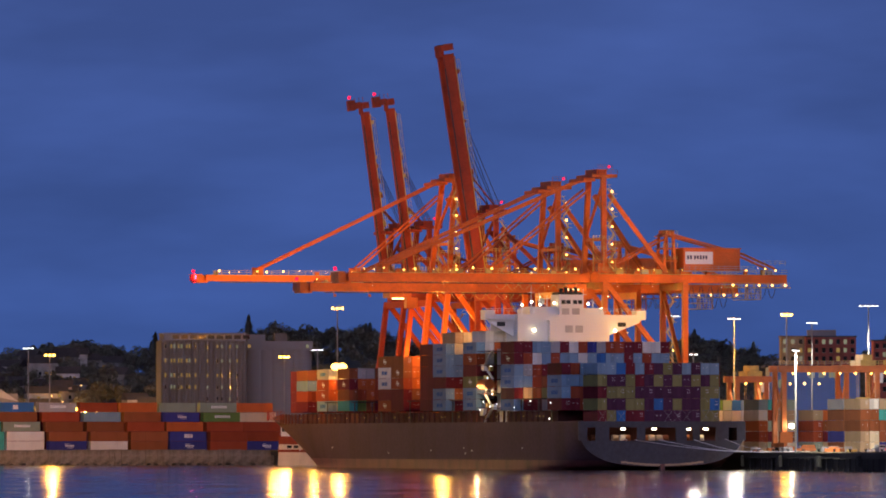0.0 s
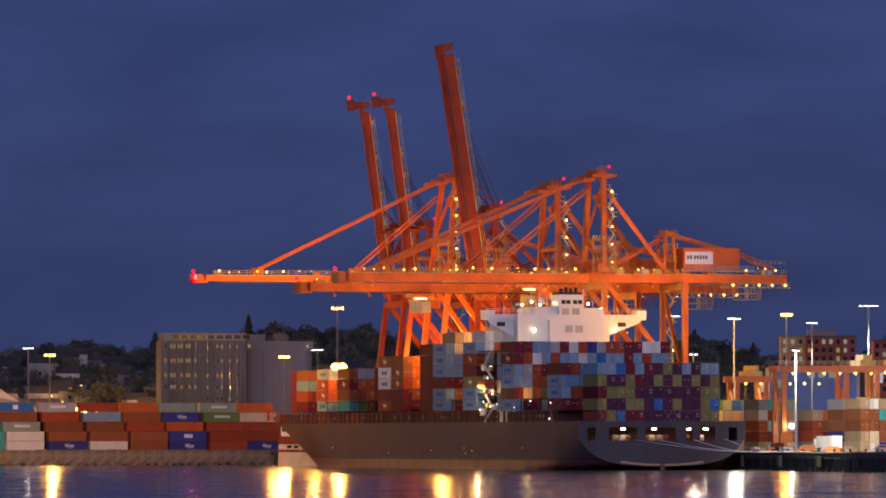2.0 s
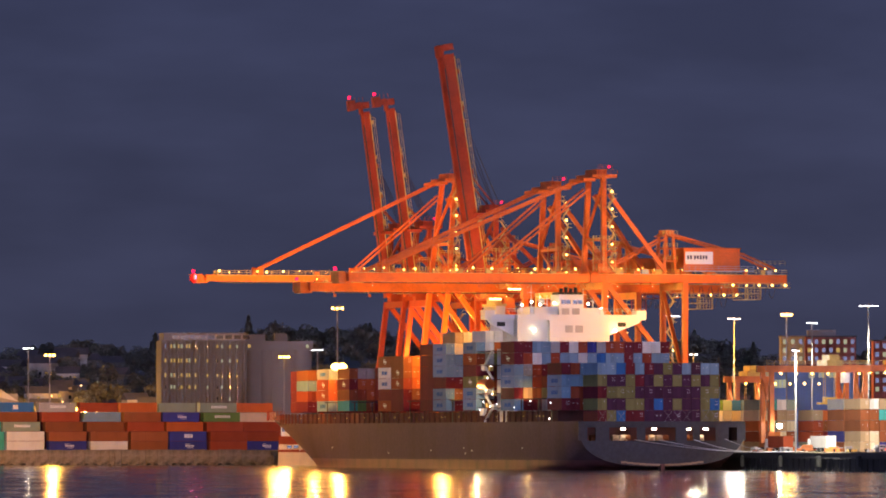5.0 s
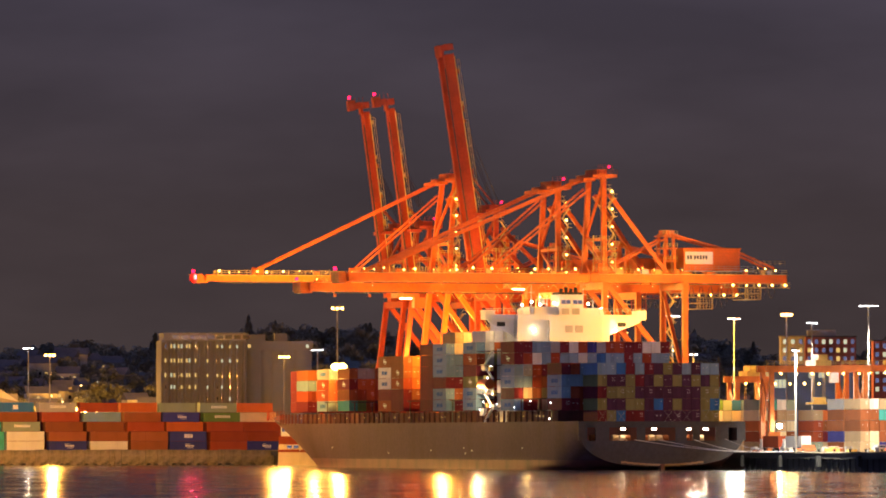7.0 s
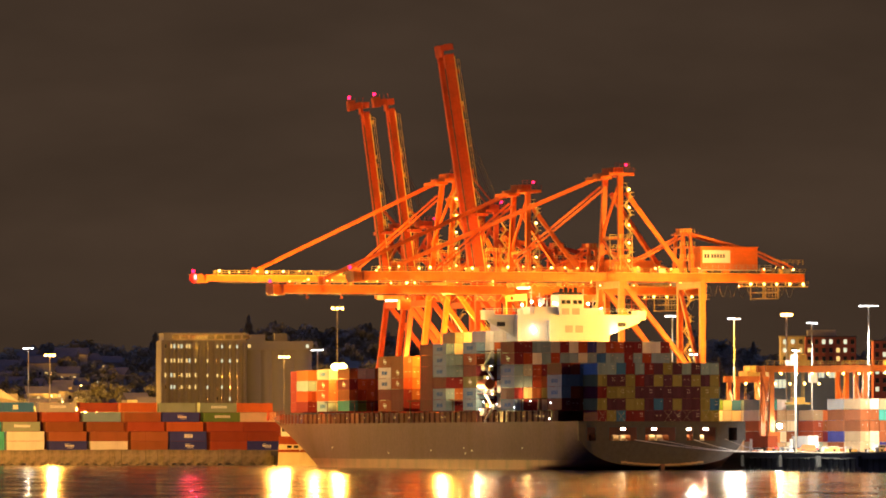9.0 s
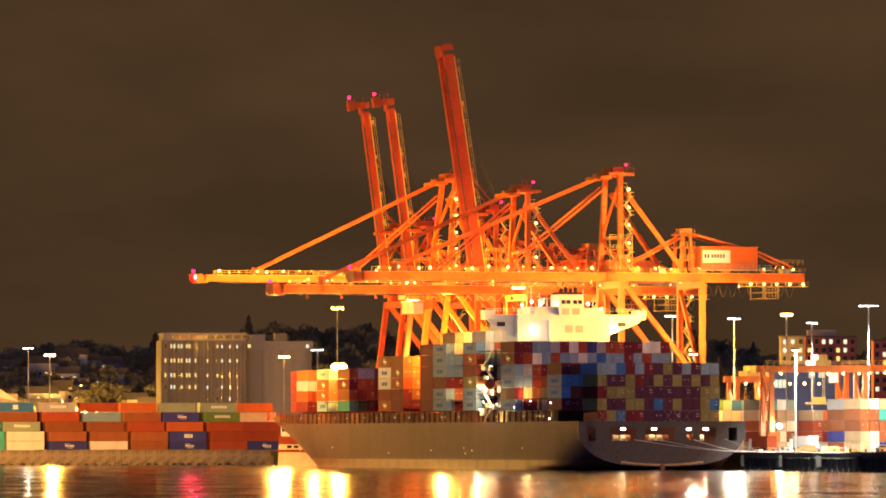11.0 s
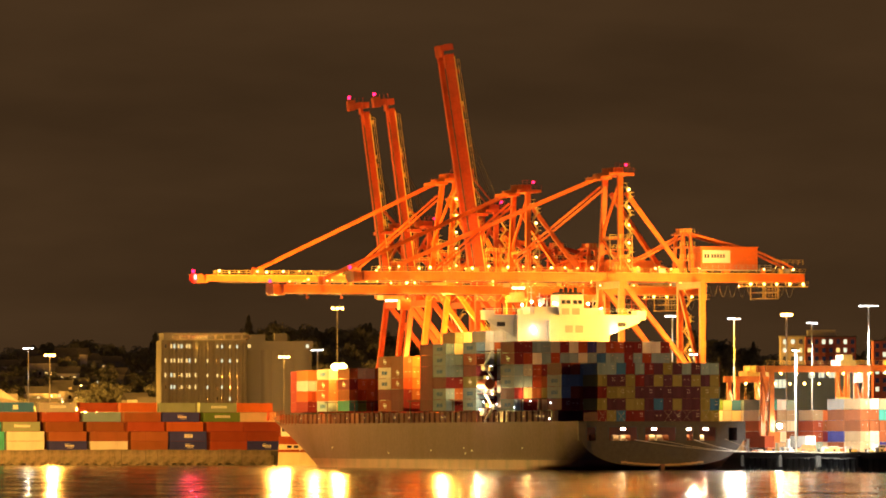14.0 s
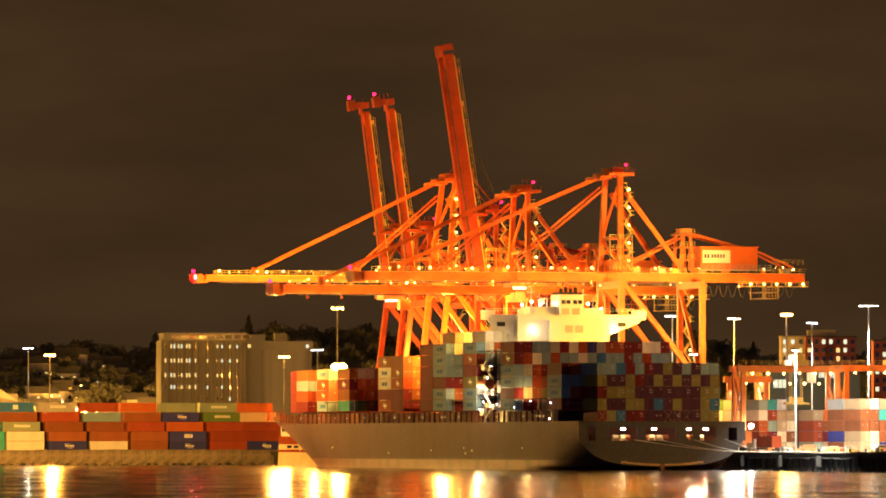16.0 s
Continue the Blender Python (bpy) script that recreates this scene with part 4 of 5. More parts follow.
    # stays
    if raised:
        for y in gy:
            for f, r in ((0.62, 1.0), (0.66, 2.5)):
                bm = B()
                p = hinge @ Vector((-outreach * f, y, bd / 2 + 1.0))
                tube(bm, (ax + r, y, ap + 1.0), p, 0.10, n=5)
                part("rope", bm, CABLE, c)
        for y in gy:
            bm = B()
            a, b = Vector((ax - 2, y, ap)), hinge @ Vector((-outreach * 0.45, y, bd / 2 + 0.6))
            mid = (a + b) / 2 + Vector((4.5, 0, -3))
            beam(bm, a, mid, 0.35)
            beam(bm, mid, b, 0.35)
            part("forestay", bm, P, c, "folded stay bars")
    else:
        for f, drop in stays:
            for y in gy:
                bm = B()
                beam(bm, (ax - 2.5, y, ap - drop), (-outreach * f, y, z1 + 1.6), 0.38, 0.5)
                part("forestay", bm, P, c)
            bm = B()
            for y in gy:
                box(bm, -outreach * f - 0.8, y - 0.4, z1 - 0.1, -outreach * f + 0.8, y + 0.4, z1 + 2.2)
            part("stay_bracket", bm, P, c)
    # landside tower, machinery house, tail
    tx = gauge - 2.2
    for x in (tx - 1.6, tx + 1.6):
        for y in (gy[0], gy[1]):
            bm = B()
            beam(bm, (x, y, z1), (tx + (x - tx) * 0.6, y, z1 + 10.6), 0.7)
            part("tower_leg", bm, P, c)
    for k in range(3):
        part("tower_landing", box(B(), tx - 2.0, gy[0] - 0.8, z1 + 3.3 * (k + 1), tx + 2.0, gy[1] + 0.8, z1 + 3.3 * (k + 1) + 0.3), P, c)
    part("tower_head", box(B(), tx - 1.0, gy[0], z1 + 10.3, tx + 1.4, gy[1], z1 + 11.6), P, c)
    for k in range(3):
        bm = B()
        rails(bm, tx - 2.0, tx + 2.0, gy[0] - 0.8, z1 + 3.3 * (k + 1) + 0.3, 1.0)
        part("tower_rail", bm, STAIR, c)
    for y in gy:
        bm = B()
        beam(bm, (tx, y, z1 + 10.6), (xe - 12, y, z1 + 5.4), 0.55)
        beam(bm, (xe - 12, y, z1 + 5.4), (xe - 3.0, y, z1 + 1.5), 0.5)
        part("backstay", bm, P, c)
        bm = B()
        beam(bm, (tx - 1, y, z1 + 9.4), (2.5, y, z1 + 0.8), 0.5)
        part("inner_stay", bm, P, c)
    if house:
        h = part("machinery_house", box(box(B(), gauge + 1.0, gy[0] - 2.4, z1 + 0.9, gauge + 16.5, gy[1] + 2.4, z1 + 6.6), gauge + 0.7, gy[0] - 2.7, z1 + 6.6, gauge + 16.8, gy[1] + 2.7, z1 + 6.9), CRANE, c, "red-orange machinery house")
        bm = B()
        rails(bm, gauge + 0.6, gauge + 20, gy[0] - 3.6, z1 + 0.9, 1.6)
        box(bm, gauge + 0.6, gy[0] - 3.7, z1 + 0.7, gauge + 20, gy[0] - 2.4, z1 + 0.9)
        part("house_walkway", bm, STEEL, h)
        if sign:
            y = gy[0] - 2.42
            part("sign_board", box(B(), gauge + 1.4, y - 0.06, z1 + 2.6, gauge + 9.0, y - 0.01, z1 + 5.9), CABWHITE, h, "white company board")
            bm = B()
            for k in range(7):
                xx = gauge + 1.9 + k * 0.78 + (0.35 if k > 1 else 0)
                box(bm, xx, y - 0.10, z1 + 3.9, xx + 0.52, y - 0.061, z1 + 4.9)
            part("sign_lettering", bm, LETTER_DARK, h)
    # tail platform with festoon loops
    bm = B()
    box(bm, xe - 18, gy[0] - 1.0, z0 - 1.2, xe + 1, gy[0] + 0.6, z0 - 1.0)
    rails(bm, xe - 18, xe + 1, gy[0] - 1.0, z0 - 1.0, 1.8)
    for x in np.arange(xe - 17, xe + 1, 4):
        beam(bm, (x, gy[0] - 0.2, z0 - 1), (x, gy[0] - 0.2, z0), 0.18)
    rails(bm, xe - 9, xe - 0.5, gy[0] - 1.2, z1 + 2.4, 1.4)
    for x in (xe - 12, xe - 8):
        for y in (gy[0] - 2.6, gy[1] + 2):
            beam(bm, (x, y, z0 - 4.2), (x, y, z0), 0.16)
    for z in (z0 - 4.2, z0 - 2.6):
        box(bm, xe - 12.3, gy[0] - 2.8, z - 0.1, xe - 7.7, gy[1] + 2.2, z)
        rails(bm, xe - 12.3, xe - 7.7, gy[0] - 2.8, z, 0.9)
    part("tail_platform", bm, STAIR if lights else P, c)
    for k in range(10):
        x = gauge + 1.0 + k * 2.6
        part("festoon_cable", cable_loop(x, 2.2, gy[0] - 1.6, z0 - 1.0, 3.0), CABLE, c)
    # stairs on the mast and on the landside leg, with their lamps
    stairs(c, 2.1, 1.0, z1 + 0.5, ap - 1, 1.7, 2.4)
    stairs(c, gauge + 1.9, span - 0.4, 2, z0 - 1, 2.0, 2.7)
    bm = B()
    box(bm, -2.0, -0.4, z1 + 0.4, 0.6, 2.0, z1 + 2.6)
    for k in range(4):
        box(bm, -3.6, -1.5, z1 + 0.25 + 2.7 * k, 2.6, 0.3, z1 + 0.4 + 2.7 * k)
    platform = part("hinge_platform", bm, P, c)
    bm = B()
    for k in range(4):
        rails(bm, -3.6, 2.6, -1.4, z1 + 0.4 + 2.7 * k, 0.9)
    for x in (-3.5, -0.6, 2.5):
        beam(bm, (x, -1.4, z1 + 0.4), (x, -1.4, z1 + 9.7), 0.14)
    part("hinge_guard", bm, STAIR, platform, "yellow-painted guard rails")
    # cabinets, reels and small platforms along the girder
    rng = random.Random(int(y0))
    for k in range(16):
        x, w, h = rng.uniform(-1, xe - 4), rng.uniform(0.6, 2.2), rng.uniform(0.6, 1.9)
        part("cabinet", box(B(), x, gy[0] - 0.7, z1 + 0.01, x + w, gy[0] + 0.6, z1 + h), rng.choice((P, STAIR, P, STEEL)), c)
    for k in range(10):
        x, w, h = rng.uniform(-outreach + 3, -4), rng.uniform(0.5, 1.6), rng.uniform(0.5, 1.2)
        part("cabinet", box(B(), x, gy[0] - 0.6, bd / 2 + 0.01, x + w, gy[0] + 0.5, bd / 2 + h), rng.choice((P, STAIR)), boom)
    bm = B()
    box(bm, -outreach + 6, gy[0] - 1.15, -bd / 2 - 0.5, -4, gy[0] - 0.85, -bd / 2 - 0.25)
    part("cable_track", bm, CABLE, boom)
    if lights and house:
        for k in range(7):
            part("festoon_cable", cable_loop(-26.0 + k * 3.2, 3.2, gy[0] - 1.0, -bd / 2 - 0.5, 1.5), STAIR, boom, "pale cable loop under the boom")
    if lights:
        spots = [(x + rng.uniform(-1.6, 1.6), gy[0] - 1.75, z1 + rng.uniform(0.7, 1.9), rng.uniform(0.1, 0.26)) for x in np.arange(2.5, xe, 3.4)] + [(2.2, 0.4, z1 + 3 + k * 4.6, 0.3) for k in range(5)]
        spots += [(gauge + 2.4, span - 1.2, 6 + k * 5.2, 0.24) for k in range(6)] + [(xe - 15 + k * 3.6, gy[0] - 1.2, z0 - 0.5, 0.3) for k in range(5)]
        for x, y, z, r in spots:
            bm = B()
            bmesh.ops.create_icosphere(bm, subdivisions=1, radius=r, matrix=Matrix.Translation((x, y, z)))
            part("walkway_lamp", bm, L_WALK, c, "small glowing lamp")
        for x in np.arange(-outreach + 5, -4, 3.9):
            bm = B()
            bmesh.ops.create_icosphere(bm, subdivisions=1, radius=rng.choice((0.1, 0.13, 0.2, 0.3)), matrix=Matrix.Translation((x + rng.uniform(-1.8, 1.8), gy[0] - 1.6, bd / 2 + rng.uniform(0.5, 1.4))))
            part("boom_lamp", bm, L_WALK, boom, "small glowing lamp")
        # floods added to brighten the girder; hoods keep their glass out of sight
        for x in np.arange(-outreach + 6, xe - 14, 9.5) if floods else ():
            bm = B()
            box(bm, x - 0.22, gy[0] - 3.3, z0 - 1.3, x + 0.22, gy[0] - 2.9, z0 - 1.0)
            fl = part("floodlight", bm, L_FLOOD, c, "added hooded floodlight that brightens the girder")
            bm = B()
            box(bm, x - 0.34, gy[0] - 3.5, z0 - 1.5, x + 0.34, gy[0] - 3.36, z0 - 0.9)
            box(bm, x - 0.34, gy[0] - 3.36, z0 - 1.5, x + 0.34, gy[0] - 2.8, z0 - 1.42)
            part("view_hood", bm, P, fl)
            bm = B()
            beam(bm, (x, gy[0] - 3.1, z0 - 0.95), (x, gy[0] - 0.8, z0 + 0.3), 0.12)
            part("bracket", bm, P, fl)
    return c


L_FLOOD = glow("added_flood_glass", (1.0, 0.56, 0.12), 88)


def B_boom(length, gy, deep):
    bm = B()
    for y in gy:
        box(bm, -length, y - 0.75, -deep / 2, 0, y + 0.75, deep / 2)
        for x in np.arange(-length + 3, 0, 7.5):
            box(bm, x, y - 0.82, -deep / 2 + 0.05, x + 0.18, y - 0.75, deep / 2 - 0.05)
    return bm


crane_a = crane("quay_crane", 25, 128.0, outreach=67.6, stays=((0.853, 0), (0.41, 3)), sign=True, label="red-orange quay crane with a lowered boom over the ship")
crane_b = crane("quay_crane", 25, 169.0, outreach=66.9, stays=((0.815, 0), (0.392, 3)), girder=42.6, apex=70.2, label="red-orange quay crane with a lowered boom over the ship")
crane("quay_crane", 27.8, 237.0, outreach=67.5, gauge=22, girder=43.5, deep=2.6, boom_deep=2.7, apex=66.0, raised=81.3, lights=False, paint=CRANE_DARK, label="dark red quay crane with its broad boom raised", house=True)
crane("quay_crane", 25, 274.6, outreach=68.5, gauge=22, girder=47.4, deep=1.7, apex=75.8, lean=5.0, ax=2.6, floods=False, label="red-orange quay crane with a long lowered boom", house=False, stays=((0.77, 0), (0.36, 4)))
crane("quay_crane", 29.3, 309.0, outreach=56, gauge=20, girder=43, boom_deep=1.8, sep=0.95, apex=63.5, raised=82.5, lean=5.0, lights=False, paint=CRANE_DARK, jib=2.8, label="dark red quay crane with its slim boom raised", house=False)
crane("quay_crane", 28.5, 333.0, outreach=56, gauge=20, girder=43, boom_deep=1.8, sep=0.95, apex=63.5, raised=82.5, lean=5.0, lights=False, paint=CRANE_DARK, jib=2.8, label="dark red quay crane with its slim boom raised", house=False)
# ---- behind and beside the ship ----
def foremast():
    m = thing("floodlight_post", BERTH @ Matrix.Translation((-16.8, 238.6, 24.0)), "short steel post with a dazzling sodium floodlight above the stacks", "floodlight")
    bm = B()
    tube(bm, (0, 0, 0), (0, 0, 4.2), 0.18)
    part("post", bm, STEEL, m)
    part("lamp_arm", box(B(), -2.0, 0.0, 3.3, 2.0, 0.2, 3.6), STEEL, m)
    for x in (-0.8, 0.8):
        bm = B()
        # glass drawn larger than the lamp: its glare is put into the shape
        bmesh.ops.create_uvsphere(bm, u_segments=18, v_segments=10, radius=1.2, matrix=pose(x, -0.5, 3.4) @ Matrix.Diagonal((1.25, 0.5, 0.85, 1)))
        part("lamp_glass", bm, L_FOREFLOOD, m, "dazzling round sodium lamp, oversized to take in its glare")


L_FOREFLOOD = glow("foremast_flood_glass", (1.0, 0.52, 0.10), 8)
foremast()


def leaf_cloud(rng, kind):
    """Crown of many small leaf clumps: a list of corner points and faces."""
    bm = B()
    if kind == "conifer":
        for k in range(760):
            t = rng.random() ** 0.8
            r = (1 - t) * 4.8 * rng.uniform(0.35, 1.0) + 0.15
            a = rng.uniform(0, 6.283)
            c = Vector((r * math.cos(a), r * math.sin(a), 1.5 + t * 14.5 - 0.25 * r))
            d = Vector((math.cos(a), math.sin(a), -0.35)) * rng.uniform(0.6, 1.3)
            s = Vector((-math.sin(a), math.cos(a), rng.uniform(-0.2, 0.2))) * rng.uniform(0.25, 0.55)
            bm.faces.new([bm.verts.new(c + q) for q in (-s, d * 0.9, s, -d * 0.5 + Vector((0, 0, 0.5)))])
    else:
        lobes = [(Vector((rng.uniform(-2.6, 2.6), rng.uniform(-2.6, 2.6), rng.uniform(4.5, 9.0))), rng.uniform(1.4, 2.8)) for _ in range(9)]
        for k in range(420):
            c0, r0 = rng.choice(lobes)
            d = Vector((rng.gauss(0, 1), rng.gauss(0, 1), rng.gauss(0, 1))).normalized()
            c = c0 + d * r0 * rng.uniform(0.6, 1.1)
            s = d.orthogonal().normalized() * rng.uniform(0.3, 0.7)
            q = d.cross(s).normalized() * rng.uniform(0.3, 0.7)
            bm.faces.new([bm.verts.new(c + v) for v in (-s, q, s + d * 0.2, -q)])
    return bm


def trunk_bm(kind):
    bm = B()
    tube(bm, (0, 0, -1.5), (0, 0, 14 if kind == "conifer" else 6), 0.35, 0.08, n=6)
    if kind != "conifer":
        for k in range(5):
            a = k * 1.26
            tube(bm, (0, 0, 3 + 0.4 * k), (2.2 * math.cos(a), 2.2 * math.sin(a), 6 + 0.5 * k), 0.16, 0.05, n=5)
    return bm


def woods():
    rng = random.Random(21)
    kinds = ["conifer", "broad", "broad", "broad", "broad"]
    crowns = [mesh_of(leaf_cloud(rng, k), LEAF) for k in kinds]
    trunks = [mesh_of(trunk_bm(k), BARK) for k in kinds]
    words = {"conifer": "tall dark conifer on the hillside", "broad": "dark broad-leaved tree on the hillside"}

    def tree(px, depth, kind, size):
        x = (px - 784) / 13775.0 * depth
        i = rng.choice([j for j, k in enumerate(kinds) if k == kind])
        t = thing("tree", pose(x, depth, hill_height(x, depth) - 0.3, 0, 0, rng.uniform(0, 360)) @ Matrix.Diagonal((size * rng.uniform(0.9, 1.25), size * rng.uniform(0.9, 1.25), size, 1)), words[kind], "tree", "trees on the hill")
        part("trunk", trunks[i], None, t)
        part("crown", crowns[i], None, t)

    # a bush at the end of the wharf
    x = (486 - 784) / 13775.0 * 2440
    t = thing("bush", pose(x, 2440, 3.0) @ Matrix.Diagonal((1.0, 1.0, 0.9, 1)), "dense dark bush at the end of the wharf stacks", "bush")
    part("trunk", trunks[2], None, t)
    part("crown", crowns[2], None, t)
    # the skyline
    for px, size in ((275, 1.1), (440, 1.0), (655, 0.8), (487, 0.75), (325, 0.8), (390, 0.75), (560, 0.6), (628, 0.6), (663, 0.7), (335, 0.75), (268, 0.85)):
        tree(px, 3140 + rng.uniform(-20, 20), "conifer", size)
    for k in range(95):
        px = (rng.uniform(-30, 740) if k < 40 else rng.uniform(520, 740)) if k < 62 else rng.uniform(1190, 1600)
        tree(px, 3120 + rng.uniform(-40, 30), "broad" if rng.random() < 0.93 or px < 240 else "conifer", rng.uniform(0.7, 1.15))
    for k in range(90):
        px = rng.uniform(-30, 700) if k < 50 else rng.uniform(1210, 1600)
        tree(px, rng.uniform(2760, 3080), "broad", rng.uniform(0.55, 1.0))
    # the far woods, joined
    verts, faces = [], []
    for i, kind in enumerate(kinds):
        co = np.array([v.co[:] for v in crowns[i].vertices])
        for k in range(5 if kind == "conifer" else 190):
            px, depth = rng.choice((rng.uniform(-40, 760), rng.uniform(1180, 1610))), rng.uniform(2850, 3190)
            x, s, a = (px - 784) / 13775.0 * depth, rng.uniform(0.55, 1.0), rng.uniform(0, 6.28)
            rot = np.array([[math.cos(a), -math.sin(a), 0], [math.sin(a), math.cos(a), 0], [0, 0, 1]])
            base = len(verts)
            verts += [tuple(v) for v in (co @ rot.T) * s + np.array([x, depth, hill_height(x, depth) - 0.5])]
            faces += [tuple(base + j for j in p.vertices) for p in crowns[i].polygons]
    me = bpy.data.meshes.new("mesh")
    me.from_pydata(verts, [], faces)
    me.materials.append(LEAF)
    tagged(new("far_woods", me), "dense dark woodland over the far hillside", "woodland", kind="stuff")


woods()


def shed():
    p = spot(6, 705, 2425)
    t = thing("shed", pose(p.x, 2425, 4.0, 0, 0, 10), "small white gabled harbour shed behind the wharf stacks", "building")
    part("wall", box(B(), -6, 0, 0, 4.5, 8, 18), HOUSEWALL, t)
    bm = B()
    v = [bm.verts.new(q) for q in ((-6.4, -0.4, 18), (4.9, -0.4, 15.5), (4.9, 8.4, 15.5), (-6.4, 8.4, 18), (-6.4, -0.4, 23.0), (-6.4, 8.4, 23.0))]
    for f in ((0, 1, 4), (1, 2, 5, 4), (2, 3, 5), (3, 0, 4, 5), (3, 2, 1, 0)):
        bm.faces.new([v[i] for i in f])
    part("roof", bm, HOUSEWALL, t)


shed()


def window_grid(parent, xs, zs, y, w, h, lit, rng):
    """Recess-framed windows on a wall that faces -y; a share of them is lit."""
    for z in zs:
        for x in xs:
            on = rng.random() < lit
            bm = B()
            box(bm, x - w / 2, y - 0.08, z, x + w / 2, y + 0.1, z + h)
            win = part("window", bm, (L_WINDOW if rng.random() < 0.5 else L_WINDOW_W) if on else GLASS, parent, "lit window" if on else "")
            bm = B()
            box(bm, x - w / 2 - 0.12, y - 0.22, z - 0.18, x + w / 2 + 0.12, y + 0.02, z)
            part("sill", bm, CONCRETE, win)


def silos():
    rng = random.Random(33)
    p = spot(361, 705, 2560)
    b = thing("grain_elevator", pose(p.x, 2560, 4.0, 0, 0, 6), "tall stained concrete grain elevator with ribbed walls and lit windows", "building")
    W, Hh = 13.9, 36.4
    part("body", box(B(), -W, 0, 0, W, 26, Hh), SILO, b)
    part("roof_storey", box(box(B(), -W + 0.8, 1.0, Hh, W, 24, Hh + 2.1), -W + 0.4, 0.6, Hh + 2.1, W + 0.3, 24.5, Hh + 2.5), SILO_PALE, b, "pale glazed roof storey")
    for k in range(12):
        x = -W + 0.55 + k * 2 * (W - 0.55) / 11
        bm = B()
        tube(bm, (x, 0.15, 0), (x, 0.15, Hh - 0.4), 0.75, n=10)
        part("rib", bm, SILO, b)
    for k in range(9):
        x = -W + 3.6 + k * 2.9
        part("roof_window", box(B(), x, 0.9, Hh + 0.5, x + 2.2, 1.1, Hh + 1.7), GLASS, b)
    for z in (16.6, 20.4, 24.3, 29.1, 33.8):
        if z > 17:
            window_grid(b, [-12.7, -10.8, -9.8, -8.4, -7.4, -5.7, -4.8, -2.8], [z], -0.62, 0.5, 1.3, 0.8, rng)
        window_grid(b, [1.1, 4.4, 5.9, 8.5, 10.9], [z], -0.62, 0.5, 1.1, 0.5, rng)
    p = spot(492, 705, 2580)
    s = thing("grain_silos", pose(p.x, 2580, 4.0, 0, 0, 6), "row of smooth pale grey concrete grain silos", "building")
    for k in range(5):
        bm = B()
        tube(bm, (-7.4 + k * 3.7, 5.0, 0), (-7.4 + k * 3.7, 5.0, 33.4), 4.2, n=36)
        ob = part("silo", bm, SILO_PALE, s)
    part("gallery", box(B(), -11.6, 0.6, 33.4, 11.6, 7, 36.4), SILO_PALE, s)
    part("roof_house", box(B(), -10, 1, 36.4, -4.2, 5, 38.6), SILO_PALE, s)
    part("roof_house", box(B(), -1.0, 1, 36.4, 3.0, 5, 39.0), SILO, s)
    window_grid(s, [-9.5, 9.8], [34.2], 0.55, 1.0, 1.1, 0.9, rng)


silos()


def house_thing(px, depth, w, d, h, rng):
    x = (px - 784) / 13775.0 * depth
    z = hill_height(x, depth)
    t = thing("house", pose(x, depth, z - 1.0, 0, 0, rng.uniform(-30, 30)), "small pale hillside house with a dark gabled roof", "house", "houses on the hill")
    part("wall", box(B(), -w / 2, -d / 2, 0, w / 2, d / 2, h + 1), HOUSEWALL, t)
    bm = B()
    v = [bm.verts.new(q) for q in ((-w / 2 - 0.4, -d / 2 - 0.4, h + 0.9), (w / 2 + 0.4, -d / 2 - 0.4, h + 0.9), (w / 2 + 0.4, d / 2 + 0.4, h + 0.9), (-w / 2 - 0.4, d / 2 + 0.4, h + 0.9), (-w / 2 - 0.4, 0, h + 3.6), (w / 2 + 0.4, 0, h + 3.6))]
    for f in ((0, 1, 5, 4), (2, 3, 4, 5), (0, 4, 3), (1, 2, 5), (3, 2, 1, 0)):
        bm.faces.new([v[i] for i in f])
    part("roof", bm, ROOF, t)
    for k in range(int(w / 2.6)):
        on = rng.random() < 0.3
        wx = -w / 2 + 1.2 + k * 2.5
        wz = h - 1.4 if rng.random() < 0.6 else h - 3.6
        part("window", box(B(), wx, -d / 2 - 0.07, wz, wx + 1.1, -d / 2 + 0.1, wz + 1.2), L_WINDOW if on else GLASS, t, "lit window" if on else "")


def houses():
    rng = random.Random(14)
    for k in range(46):
        house_thing(rng.uniform(-10, 275), rng.uniform(2660, 3040), rng.uniform(7, 13), rng.uniform(7, 9), rng.uniform(4.5, 7), rng)
    for k in range(12):
        house_thing(rng.uniform(1225, 1380), rng.uniform(2680, 3000), rng.uniform(7, 12), 8, rng.uniform(4.5, 7), rng)
    for k in range(34):
        px, depth = rng.uniform(0, 285), rng.uniform(2640, 2960)
        x = (px - 784) / 13775.0 * depth
        t = thing("street_lamp", pose(x, depth, hill_height(x, depth)), "small glowing street lamp on the hillside", "street lamp", "street lamps on the hill")
        bm = B()
        tube(bm, (0, 0, -0.5), (0, 0, 6.2), 0.1, 0.07, n=6)
        part("pole", bm, POST, t)
        bm = B()
        bmesh.ops.create_icosphere(bm, subdivisions=1, radius=rng.uniform(0.22, 0.5), matrix=Matrix.Translation((0, -0.4, 6.3)))
        part("lamp_glass", bm, L_SODIUM_SOFT if rng.random() < 0.75 else L_WINDOW_W, t)


L_SODIUM_SOFT = glow("street_lamp_glass", (1.0, 0.52, 0.14), 4)
houses()


